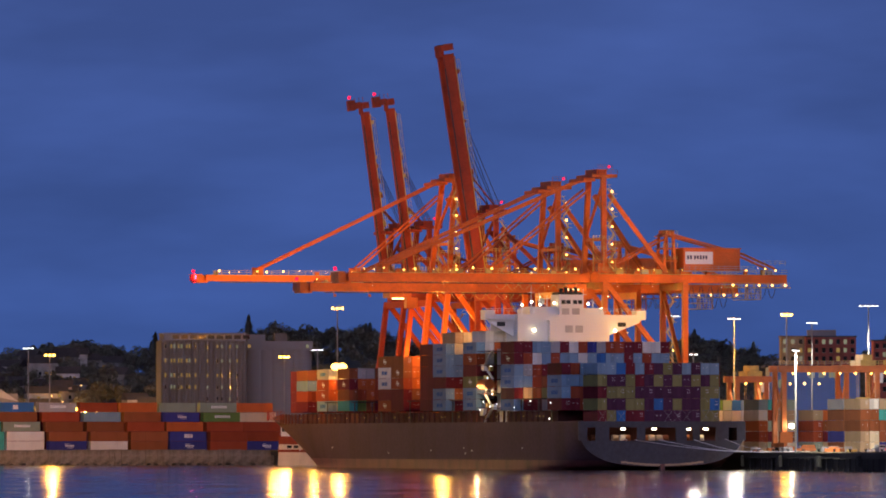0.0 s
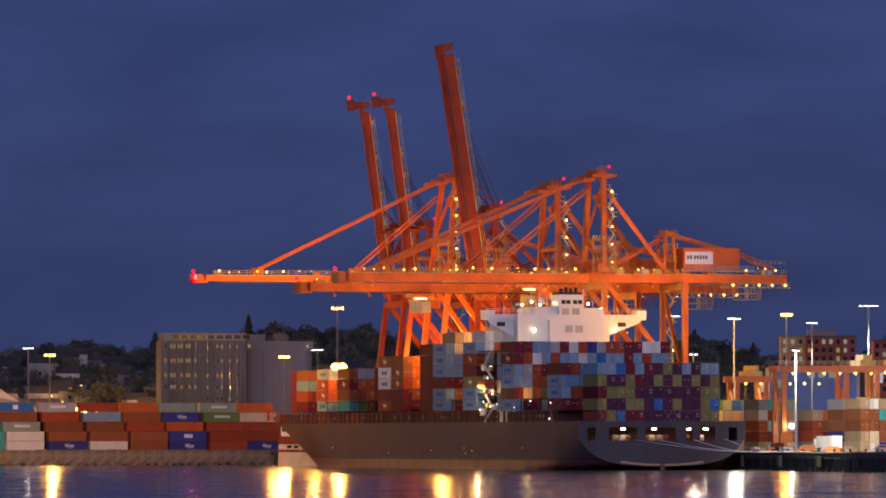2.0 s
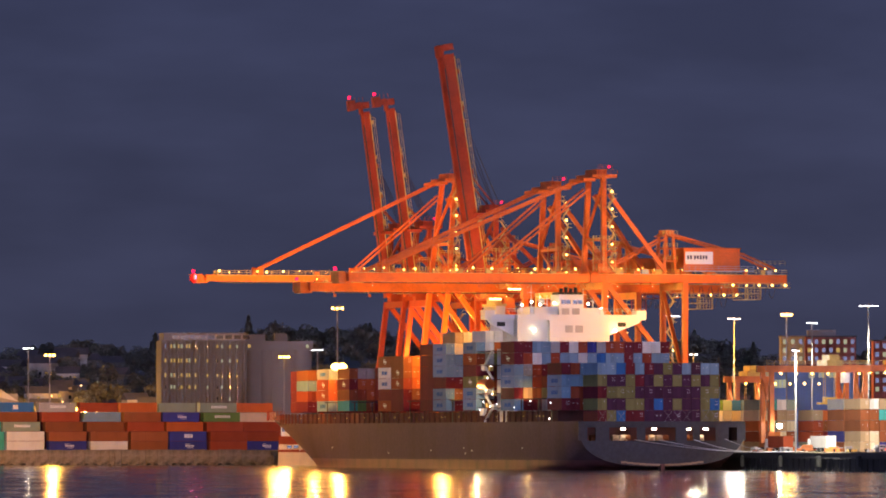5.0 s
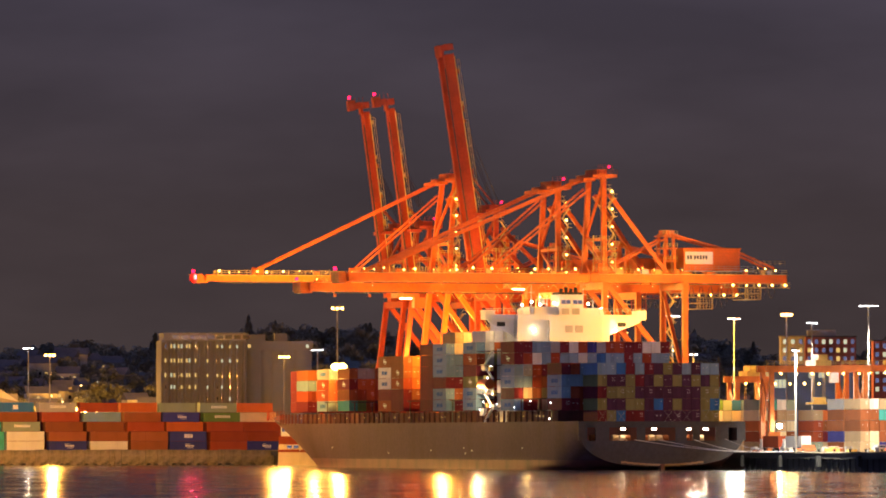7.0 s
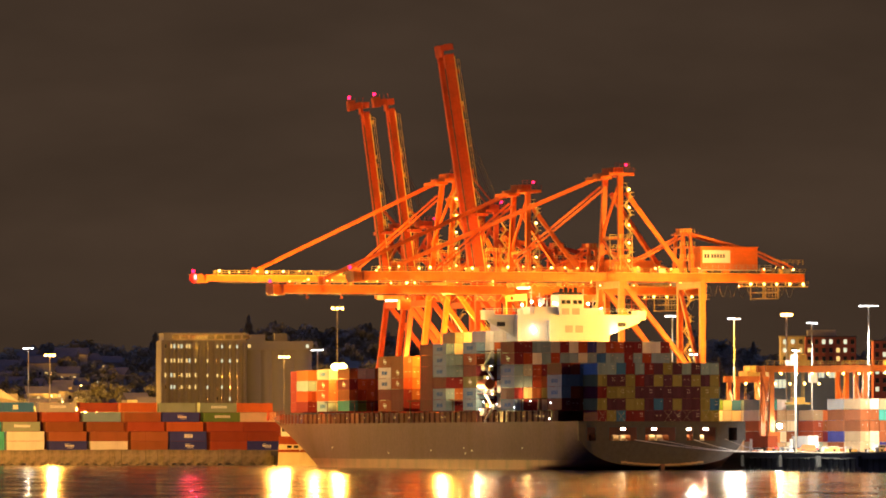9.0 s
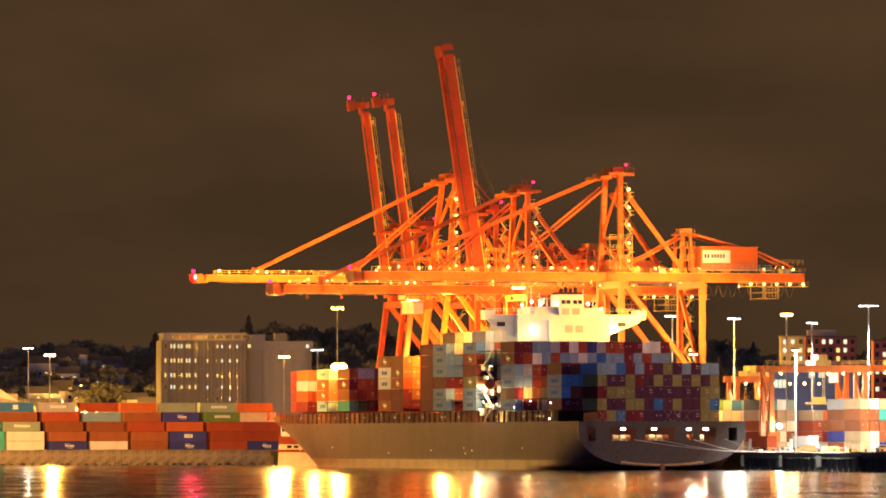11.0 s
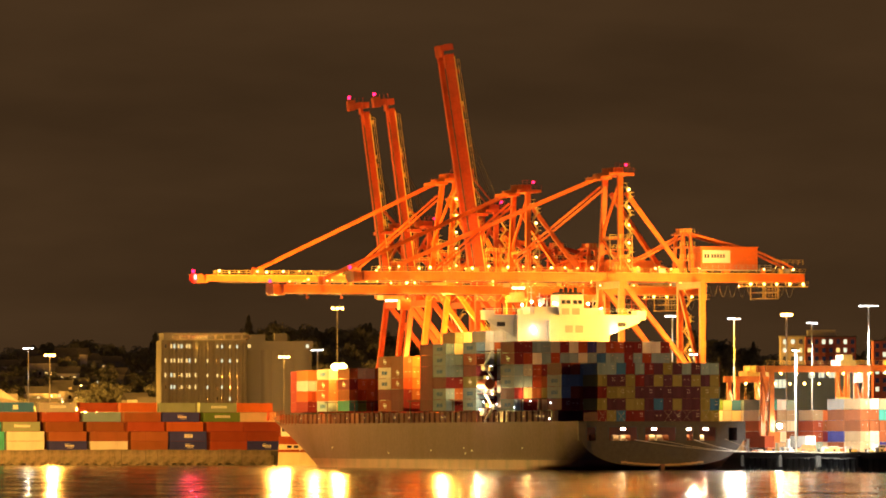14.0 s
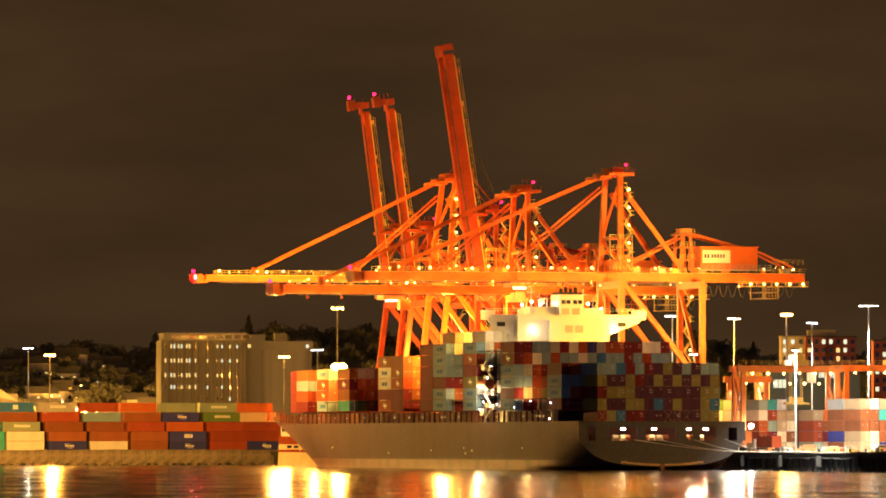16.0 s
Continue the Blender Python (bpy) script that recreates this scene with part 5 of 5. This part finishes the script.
def far_buildings():
    rng = random.Random(9)
    # metal warehouse beyond the yard
    p0, p1 = spot(1362, 705, 2450), spot(1522, 705, 2450)
    w = thing("warehouse", pose((p0.x + p1.x) / 2, 2450, 4.0), "large blue-grey metal-clad warehouse with a railed roof", "building")
    hw = (p1.x - p0.x) / 2
    part("body", box(B(), -hw, 0, 0, hw, 30, 26.5), CLAD, w)
    bm = B()
    for k in range(24):
        x = -hw + 0.3 + k * 2 * (hw - 0.3) / 23
        box(bm, x - 0.08, -0.12, 0, x + 0.08, 0.0, 26.3)
    part("cladding_seams", bm, CLAD, w)
    bm = B()
    box(bm, -hw - 1.5, -1.2, 26.5, hw + 1.0, 30, 27.2)
    part("roof_edge", bm, ROOF, w)
    bm = B()
    rails(bm, -hw - 1.5, hw + 1, -1.0, 27.2, 2.4)
    part("roof_rail", bm, STEEL, w)
    for x, ww in ((-hw + 1.2, 4.4), (-2.0, 2.0), (1.2, 2.0), (4.4, 2.0)):
        part("window_band", box(B(), x, -0.1, 20.0 if ww > 3 else 23.2, x + ww, 0.1, 22.6 if ww > 3 else 25.4), L_WINDOW_W, w, "lit window band")
    # brick flats on the rise behind
    for a, b, top, depth, mat, words in ((1426, 1515, 597, 2760, BRICK, "dark red brick apartment block with rows of windows"), (1382, 1424, 597, 2740, SILO, "grey apartment block with stacked balconies"), (1546, 1585, 604, 2700, BRICK, "dark red brick apartment block")):
        q0, q1 = spot(a, top, depth), spot(b, top, depth)
        hw2 = (q1.x - q0.x) / 2
        t = thing("apartment_block", pose((q0.x + q1.x) / 2, depth, 8.0), words, "building")
        hh = q0.z - 8.0
        part("wall", box(B(), -hw2, 0, 0, hw2, 14, hh), mat, t)
        part("roof", box(B(), -hw2 - 0.3, -0.3, hh, hw2 + 0.3, 14.3, hh + 0.5), ROOF, t)
        n = max(int(hw2 * 2 / 2.4), 3)
        window_grid(t, [-hw2 + (k + 0.5) * 2 * hw2 / n for k in range(n)], [hh - 3.0 * (k + 1) + 0.6 for k in range(6)], -0.05, 1.25, 1.6, 0.25, rng)
        if mat is BRICK and b < 1540:
            part("penthouse", box(B(), -8, 3, hh + 0.5, 2, 11, hh + 2.6), SILO_PALE, t)


far_buildings()


def vessel():
    p = spot(531, 797, 2300)
    v = thing("moored_ferry", pose(p.x, 2300, 0.0), "small white vessel with a red stripe moored by the wharf", "boat")
    bm = B()
    g = []
    for x, s in ((-6.5, 1.0), (3, 1.0), (7.0, 0.9), (9.5, 0.35)):
        g.append([bm.verts.new((x, -2.6 * s, -0.5)), bm.verts.new((x + 0.3, -3.0 * s, 6.2)), bm.verts.new((x + 0.3, 3.0 * s, 6.2)), bm.verts.new((x, 2.6 * s, -0.5))])
    for a, b in zip(g, g[1:]):
        for i in range(3):
            bm.faces.new((a[i], b[i], b[i + 1], a[i + 1]))
    bm.faces.new(g[0])
    bm.faces.new(g[-1][::-1])
    part("hull", bm, BOXMAT["cream"], v)
    part("stripe", box(B(), -6.4, -3.12, 3.9, 7.4, -3.0, 4.7), BOXMAT["rust"], v, "rust-red stripe")
    part("cabin", box(box(B(), -6.2, -2.4, 6.2, 4.6, 2.4, 8.2), -6.6, -2.6, 8.2, 5.0, 2.6, 8.6), BOXMAT["rust"], v, "red upper cabin")
    part("wheelhouse", box(box(B(), -5.6, -1.8, 8.6, -1.5, 1.8, 11.6), -5.9, -2.0, 11.6, -1.2, 2.0, 11.9), CABWHITE, v)
    for x in (-3.8, -1.8):
        part("window", box(B(), x, -3.16, 5.1, x + 1.4, -2.98, 5.9), GLASS, v)
    for x in (-5.3, -3.5):
        part("window", box(B(), x, -1.86, 10.0, x + 1.3, -1.75, 11.1), GLASS, v)


vessel()


# ---- the right-hand yard ----
def terminal_stacks():
    """Blocks of lower boxes: near edge, left edge, columns, tiers, paints of the rows from the top down, paints of the rest."""
    rng = random.Random(17)
    tall = 2.66
    blocks = [(-12, 47.1, 7, 5, ("awasc", "kktub", "kkksr", "acktc", "acnus"), "aktsc"), (0.7, 47.1, 7, 5, ("gaw", "kkt", "kkk", "nck", "kcn"), "akt"),
              (24, 47.3, 3, 4, ("aon", "rkn", "rmk", "sau"), "ak"), (34, 36.2, 4, 5, ("stws", "craa", "osac", "rmck", "asac"), "acrs"),
              (62, 33.5, 5, 5, ("esub", "wgcw", "gpcw", "wggc", "cgw"), "wgc"), (88, 40, 6, 5, ("acwrt", "wcsar", "rakw", "akcr", "bwa"), "acwrs")]
    far, paints = B(), sorted(BOXCOL)
    flat = Matrix.Diagonal((1, 1, tall / CH, 1))
    for y, x0, cols, tiers, rows, rest in blocks:
        for c in range(cols):
            for t in range(tiers - (1 if c > 3 and rng.random() < 0.3 else 0)):
                row = rows[tiers - 1 - t]
                colour = PAINT_KEY[row[c] if c < len(row) else rng.choice(rest)]
                m = BERTH @ Matrix.Translation((x0 + 2.44 * c + CW / 2 + rng.uniform(-0.03, 0.03), y + rng.uniform(-0.15, 0.15), QUAY_Z + t * tall)) @ flat
                if y > 50 or (y == 0.7 and c > 0 and t < tiers - 1) or c > 4:
                    k = len(far.faces)
                    x1 = x0 + 2.44 * c
                    box(far, x1, y, QUAY_Z + t * tall, x1 + CW, y + CL, QUAY_Z + t * tall + tall - 0.06)
                    far.faces.ensure_lookup_table()
                    for f in far.faces[k:]:
                        f.material_index = paints.index(colour)
                    continue
                container(m, colour, "stacked in the terminal yard", "containers in the yard")
    me = mesh_of(far, BOXMAT[paints[0]])
    for k in paints[1:]:
        me.materials.append(BOXMAT[k])
    ob = part("far_containers", me, None)
    ob.matrix_world = BERTH
    tagged(ob, "many-coloured containers in the farther yard blocks", "container", kind="stuff")


terminal_stacks()


def yard_crane(x0, y0, span=24.5, high=20.0, deep=7.0, bright=True):
    c = thing("yard_gantry_crane", BERTH @ Matrix.Translation((x0, y0, QUAY_Z)), "orange rubber-tyred gantry crane straddling container stacks", "crane", "yard gantry cranes")
    for x in (0, span):
        for y in (0, deep):
            bm = B()
            beam(bm, (x, y, 1.6), (x, y, high), 1.15, 0.95, up=(0, 1, 0))
            part("leg", bm, CRANE_YARD, c)
            bm = B()
            tube(bm, (x - 0.35, y - 1.2, 0.75), (x + 0.35, y - 1.2, 0.75), 0.75, n=14)
            tube(bm, (x - 0.35, y + 1.2, 0.75), (x + 0.35, y + 1.2, 0.75), 0.75, n=14)
            part("wheels", bm, BLACK, c)
        bm = B()
        beam(bm, (x, -1.5, 1.9), (x, deep + 1.5, 1.9), 0.9, 1.0)
        part("sill_beam", bm, CRANE_YARD, c)
        bm = B()
        beam(bm, (x, 0, 7), (x, deep, high - 1), 0.4)
        beam(bm, (x, deep, 7), (x, 0, high - 1), 0.4)
        part("brace", bm, CRANE_YARD, c)
    for y in (0, deep):
        bm = B()
        box(bm, -1.5, y - 0.55, high, span + 1.5, y + 0.55, high + 1.6)
        part("girder", bm, CRANE_YARD, c)
    bm = B()
    rails(bm, -1.5, span + 1.5, -0.9, high + 1.6, 2.0)
    part("walkway_rail", bm, STAIR, c)
    bm = B()
    box(bm, -1.6, -2.0, 2.5, 1.6, -0.7, 5.2)
    part("engine_box", bm, CRANE_YARD, c)
    for k in range(6):
        bm = B()
        x = 2.2 + k * 4.1
        bmesh.ops.create_icosphere(bm, subdivisions=1, radius=0.3, matrix=Matrix.Translation((x, -0.7, high - 0.35)))
        part("girder_lamp", bm, L_WALK, c, "small glowing lamp")
    bm = B()
    bmesh.ops.create_icosphere(bm, subdivisions=2, radius=0.62 if bright else 0.3, matrix=Matrix.Translation((1.6, -1.4, 6.6)))
    part("leg_floodlight", bm, L_YARD, c, "dazzling white floodlight")
    trolley = part("trolley", box(box(B(), -2.0, -0.4, high + 1.6, 2.0, deep + 0.4, high + 3.0), -1.0, 0.6, high + 3.0, 1.4, deep - 0.6, high + 4.4), STAIR, c, "yellow hoist trolley")
    bm = B()
    box(bm, -3.0, 2.2, 12.0, 3.0, 4.8, 12.5)
    box(bm, -1.6, 2.6, 12.5, 1.6, 4.4, 13.8)
    for sx in (-1.4, 1.4):
        for sy in (2.8, 4.2):
            beam(bm, (sx, sy, 13.6), (sx, sy, high + 1.6), 0.1)
    part("spreader", bm, STAIR, trolley, "yellow lifting spreader on ropes")
    part("cab", box(B(), 2.2, -0.2, high - 2.6, 4.0, 1.8, high - 0.1), CABWHITE, trolley)
    trolley.location.x = span * 0.6
    return c, trolley


CRANE_YARD = material("yard_crane_orange_paint", (0.60, 0.17, 0.035), 0.45, vary=0.2)
L_YARD = glow("yard_flood_glass", (1.0, 0.93, 0.80), 70)
rtg, rtg_trolley = yard_crane(35.0, 21.0)
yard_crane(80.6, 96.0, high=21.0, bright=False)
yard_crane(68.6, 150.0, span=8, high=18.5, bright=False)


def truck(paint, words):
    t = thing("container_truck", pose(0, 0, -500), words, "truck", "yard trucks")
    part("chassis", box(B(), -1.2, 0, 0.9, 1.2, 12.6, 1.25), BLACK, t)
    part("load", box(box(B(), -1.22, 0.1, 1.3, 1.22, 12.2, 4.1), -1.25, 0.05, 1.28, 1.25, 0.2, 4.15), paint, t, "container on the trailer")
    part("cab", box(box(B(), -1.2, 13.0, 0.7, 1.2, 14.9, 2.2), -1.15, 13.1, 2.2, 1.15, 14.6, 3.4), CABWHITE, t, "white driver's cab")
    for y in (1.2, 2.5, 3.8, 11.6, 13.9):
        for x in (-1.05, 0.75):
            bm = B()
            tube(bm, (x, y, 0.5), (x + 0.3, y, 0.5), 0.5, n=12)
            part("wheel", bm, BLACK, t)
    for x in (-1.0, 0.8):
        part("tail_light", box(B(), x, -0.04, 1.0, x + 0.3, 0.02, 1.3), L_TAIL, t, "glowing red tail light")
    return t


L_TAIL = glow("tail_light_glass", (1.0, 0.02, 0.03), 4)
trucks = [truck(BOXMAT["white"], "white box-loaded yard truck on the quay apron"), truck(BOXMAT["rust"], "yard truck with a rust-red container"), truck(BOXMAT["grey"], "yard truck with a grey container")]


def hoist(c, yy, load, mat):
    """Trolley and loaded spreader of a quay crane, in the crane's own space."""
    tr = part("trolley", box(box(B(), -3, yy - 3.4, -1.6, 3, yy + 3.4, -0.4), 1.4, yy - 4.4, -4.4, 4.4, yy - 1.6, -1.6), CRANE, c, "lit trolley with the driver's cab")
    part("trolley_lamp", box(B(), -2.4, yy - 3.9, -2.1, 0.8, yy - 3.4, -1.7), L_FLOOD_WARM, tr, "glowing floodlights")
    bm = B()
    box(bm, -1.6, yy - 6.1, 2.9, 1.6, yy + 6.1, 3.5)
    box(bm, -1.5, yy - 2.2, 3.5, 1.5, yy + 2.2, 5.4)
    for sx in (-1, 1):
        for sy in (-1.6, 1.6):
            beam(bm, (sx, yy + sy, 5.4), (sx * 0.8, yy + sy, 8.6), 0.1)
    sp = part("spreader", bm, STAIR, c, "yellow spreader and headblock")
    if load:
        part("hoisted_container", box(box(B(), -1.22, yy - 6.09, 0.0, 1.22, yy + 6.09, 2.85), -1.26, yy - 6.12, 0.1, 1.26, yy - 5.9, 2.8), mat, sp, "pale container under the spreader")
    return tr, sp


L_FLOOD_WARM = glow("trolley_flood_glass", (1.0, 0.72, 0.35), 4)
hoist_a = hoist(crane_a, 9.5, False, None)
hoist_b = hoist(crane_b, 9.5, True, BOXMAT["cream"])


def quay_clutter():
    """Bollards, gear bins and stop blocks along the apron."""
    bm = B()
    tube(bm, (0, 0, 0), (0, 0, 0.7), 0.28, 0.22, n=12)
    tube(bm, (0, 0, 0.7), (0, 0, 0.95), 0.42, 0.36, n=12)
    bollard = mesh_of(bm, BLACK)
    for k in range(14):
        ob = new("bollard", bollard)
        ob.matrix_world = BERTH @ Matrix.Translation((24.6, -150 + k * 11.5, QUAY_Z))
        tagged(ob, "black cast mooring bollard on the quay edge", "bollard", "bollards on the quay")
    rng = random.Random(41)
    for k in range(26):
        x, y = rng.uniform(26, 34), rng.uniform(-110, 30)
        w, d, h = rng.uniform(0.8, 2.2), rng.uniform(1.0, 2.6), rng.uniform(0.7, 1.7)
        m = BERTH @ Matrix.Translation((x, y, QUAY_Z)) @ pose(0, 0, 0, 0, 0, rng.uniform(-12, 12))
        t = thing("gear_bin", m, "small steel bin of lashing gear on the apron", "bin", "gear bins on the quay")
        part("body", box(B(), -w / 2, -d / 2, 0.12, w / 2, d / 2, h), rng.choice((STAIR, CRANE_YARD, STEEL, CABWHITE)), t)
        part("rim", box(B(), -w / 2 - 0.05, -d / 2 - 0.05, h, w / 2 + 0.05, d / 2 + 0.05, h + 0.1), STEEL, t)
        part("skid", box(B(), -w / 2 + 0.1, -d / 2, 0.0, w / 2 - 0.1, d / 2, 0.12), BLACK, t)


quay_clutter()


def pickup(x, y, turn, paint, words):
    t = thing("service_van", BERTH @ Matrix.Translation((x, y, QUAY_Z)) @ pose(0, 0, 0, 0, 0, turn), words, "van", "service vans on the quay")
    bm = box(B(), -0.95, -2.4, 0.45, 0.95, 2.4, 1.15)
    part("body", bm, paint, t)
    bm = B()
    v = [bm.verts.new(q) for q in ((-0.92, -2.3, 1.15), (0.92, -2.3, 1.15), (0.92, 1.4, 1.15), (-0.92, 1.4, 1.15), (-0.8, -2.2, 2.0), (0.8, -2.2, 2.0), (0.8, 0.7, 2.0), (-0.8, 0.7, 2.0))]
    for f in ((4, 5, 6, 7), (0, 1, 5, 4), (1, 2, 6, 5), (2, 3, 7, 6), (3, 0, 4, 7)):
        bm.faces.new([v[i] for i in f])
    part("cabin", bm, paint, t)
    part("window", box(B(), -0.7, -2.36, 1.3, 0.7, -2.24, 1.8), GLASS, t)
    for wx in (-0.95, 0.75):
        for wy in (-1.5, 1.5):
            bm = B()
            tube(bm, (wx, wy, 0.36), (wx + 0.2, wy, 0.36), 0.36, n=12)
            part("wheel", bm, BLACK, t)
        part("tail_light", box(B(), wx + 0.05, -2.44, 0.75, wx + 0.25, -2.4, 0.95), L_TAIL, t, "glowing red tail light")


for x, y, a, p in ((27.5, -28, 80, BOXMAT["brown"]), (31.0, -72, 0, BOXMAT["grey"])):
    pickup(x, y, a, p, "brown service van parked on the quay apron" if a else "grey service van parked on the quay apron")
# ---- what moves ----
def berth_rows(x, rows):
    return [(t, BERTH @ Matrix.Translation((x, y, QUAY_Z))) for t, y in rows]


def motions():
    # night falls: the sky turns about its level axis
    walk(sky, [(t, pose(0, 0, 0, a, 0, 0)) for t, a in ((0.0, 0), (1.5, 8), (2.5, 12.5), (3.5, 16.5), (4.5, 20.5), (6.5, 29), (7.5, 34), (8.3, 39), (9.0, 47), (10.0, 92), (11.0, 145), (11.8, 176), (12.6, 187), (14.0, 191), (16.0, 192))])
    walk(crane_a, berth_rows(25, [(0.0, 128), (7.5, 128), (7.8, 124), (8.1, 119), (8.4, 113.5), (8.6, 113.3), (16.0, 113.3)]))
    walk(crane_b, berth_rows(25, [(0.0, 169), (7.1, 169), (7.4, 182), (7.7, 193), (7.9, 197), (16.0, 197)]))
    # hoists: across the berth and height, in the crane's space
    low = 12.0
    b_rows = [(0.0, -42, low), (0.3, -42, 31.5), (0.6, -42, 31.5), (0.9, -42, low), (1.5, -42, low), (1.8, -32, 37), (2.1, -38, 37), (2.4, -40, 27), (2.7, -46, 29), (3.0, -38, 31),
              (3.3, -42, 31.8), (3.6, -42, 31.6), (3.9, -42, 14), (4.1, -42, 22), (4.2, -42, 31), (5.2, -12, 36), (6.3, -40, low), (8.0, -38, low), (8.4, -19, 36), (8.7, -27, 37), (9.0, -36, low),
              (9.2, -26, 37.5), (10.2, 2, 36), (11.3, -37, 37.5), (11.6, -36, low), (11.9, -37, 37.5), (12.2, -36, 14), (12.5, -12, 36), (13.2, -36, low), (14.8, -36, low), (15.2, -34, 36.5), (15.6, -36, low), (16.0, -36, low)]
    walk(hoist_b[1], [(t, pose(x, 0, z)) for t, x, z in b_rows])
    walk(hoist_b[0], [(t, pose(x, 0, 42.6)) for t, x, z in b_rows])
    a_rows = [(0.0, -6, low), (1.0, -30, 30), (2.4, -15, 38), (2.8, -24, low), (3.3, -19, 38), (3.7, -22, 20), (6.3, -22, low), (7.6, -20, 30), (8.4, -24, 38), (8.8, -24, 38), (9.2, -24, 20),
              (11.3, -26, 30), (11.6, -29, 38), (12.3, -26, 38.5), (13.0, -26, 38), (14.5, -25, 38), (16.0, -25, 38)]
    walk(hoist_a[1], [(t, pose(x, 0, z - 2)) for t, x, z in a_rows])
    walk(hoist_a[0], [(t, pose(x, 0, 44.4)) for t, x, z in a_rows])
    # yard gantry along its lane across the berth
    g = [(0.0, 38.4), (2.4, 38.4), (2.8, 35.2), (12.5, 35.2), (12.7, 31.5), (12.9, 24.8), (13.1, 24.8), (13.3, 28.6), (13.6, 35.2), (15.1, 35.2), (15.4, 33.2), (15.7, 28.6), (16.0, 27.8)]
    walk(rtg, [(t, BERTH @ Matrix.Translation((x, 21.0, QUAY_Z))) for t, x in g])
    walk(rtg_trolley, [(t, pose(x, 0, 0)) for t, x in ((0.0, 22), (2.4, 22), (2.8, 20), (3.2, 15), (4.0, 15), (6.5, 19), (7.5, 8), (9.0, 8), (11.4, 16), (12.5, 22), (12.9, 20), (13.3, 20), (13.6, 3), (14.0, 20), (14.6, 3), (15.1, 21), (15.5, 18), (16.0, 15))])
    # trucks on the apron, along the quay
    ways = [[(0.0, -110), (1.0, -70), (1.5, -34), (2.5, -34), (2.9, -5), (3.3, 22), (3.7, 24), (4.6, 90), (7.0, 300), (12.0, -140), (12.4, -60), (12.8, -40), (13.4, 30), (16.0, 300)],
            [(0.0, -150), (2.7, -80), (3.2, -30), (3.7, -12), (4.0, -8), (6.5, -6), (8.0, 4), (12.0, 6), (15.4, 8), (16.0, 2)],
            [(0.0, -180), (3.0, -90), (3.6, -52), (4.1, -50), (6.5, -20), (9.0, -26), (12.0, -26), (14.2, -24), (14.8, -60), (16.0, -160)]]
    for t, rows in zip(trucks, ways):
        walk(t, [(s, BERTH @ Matrix.Translation((30.2 if t is not trucks[0] else 33.6, y, QUAY_Z))) for s, y in rows])


motions()
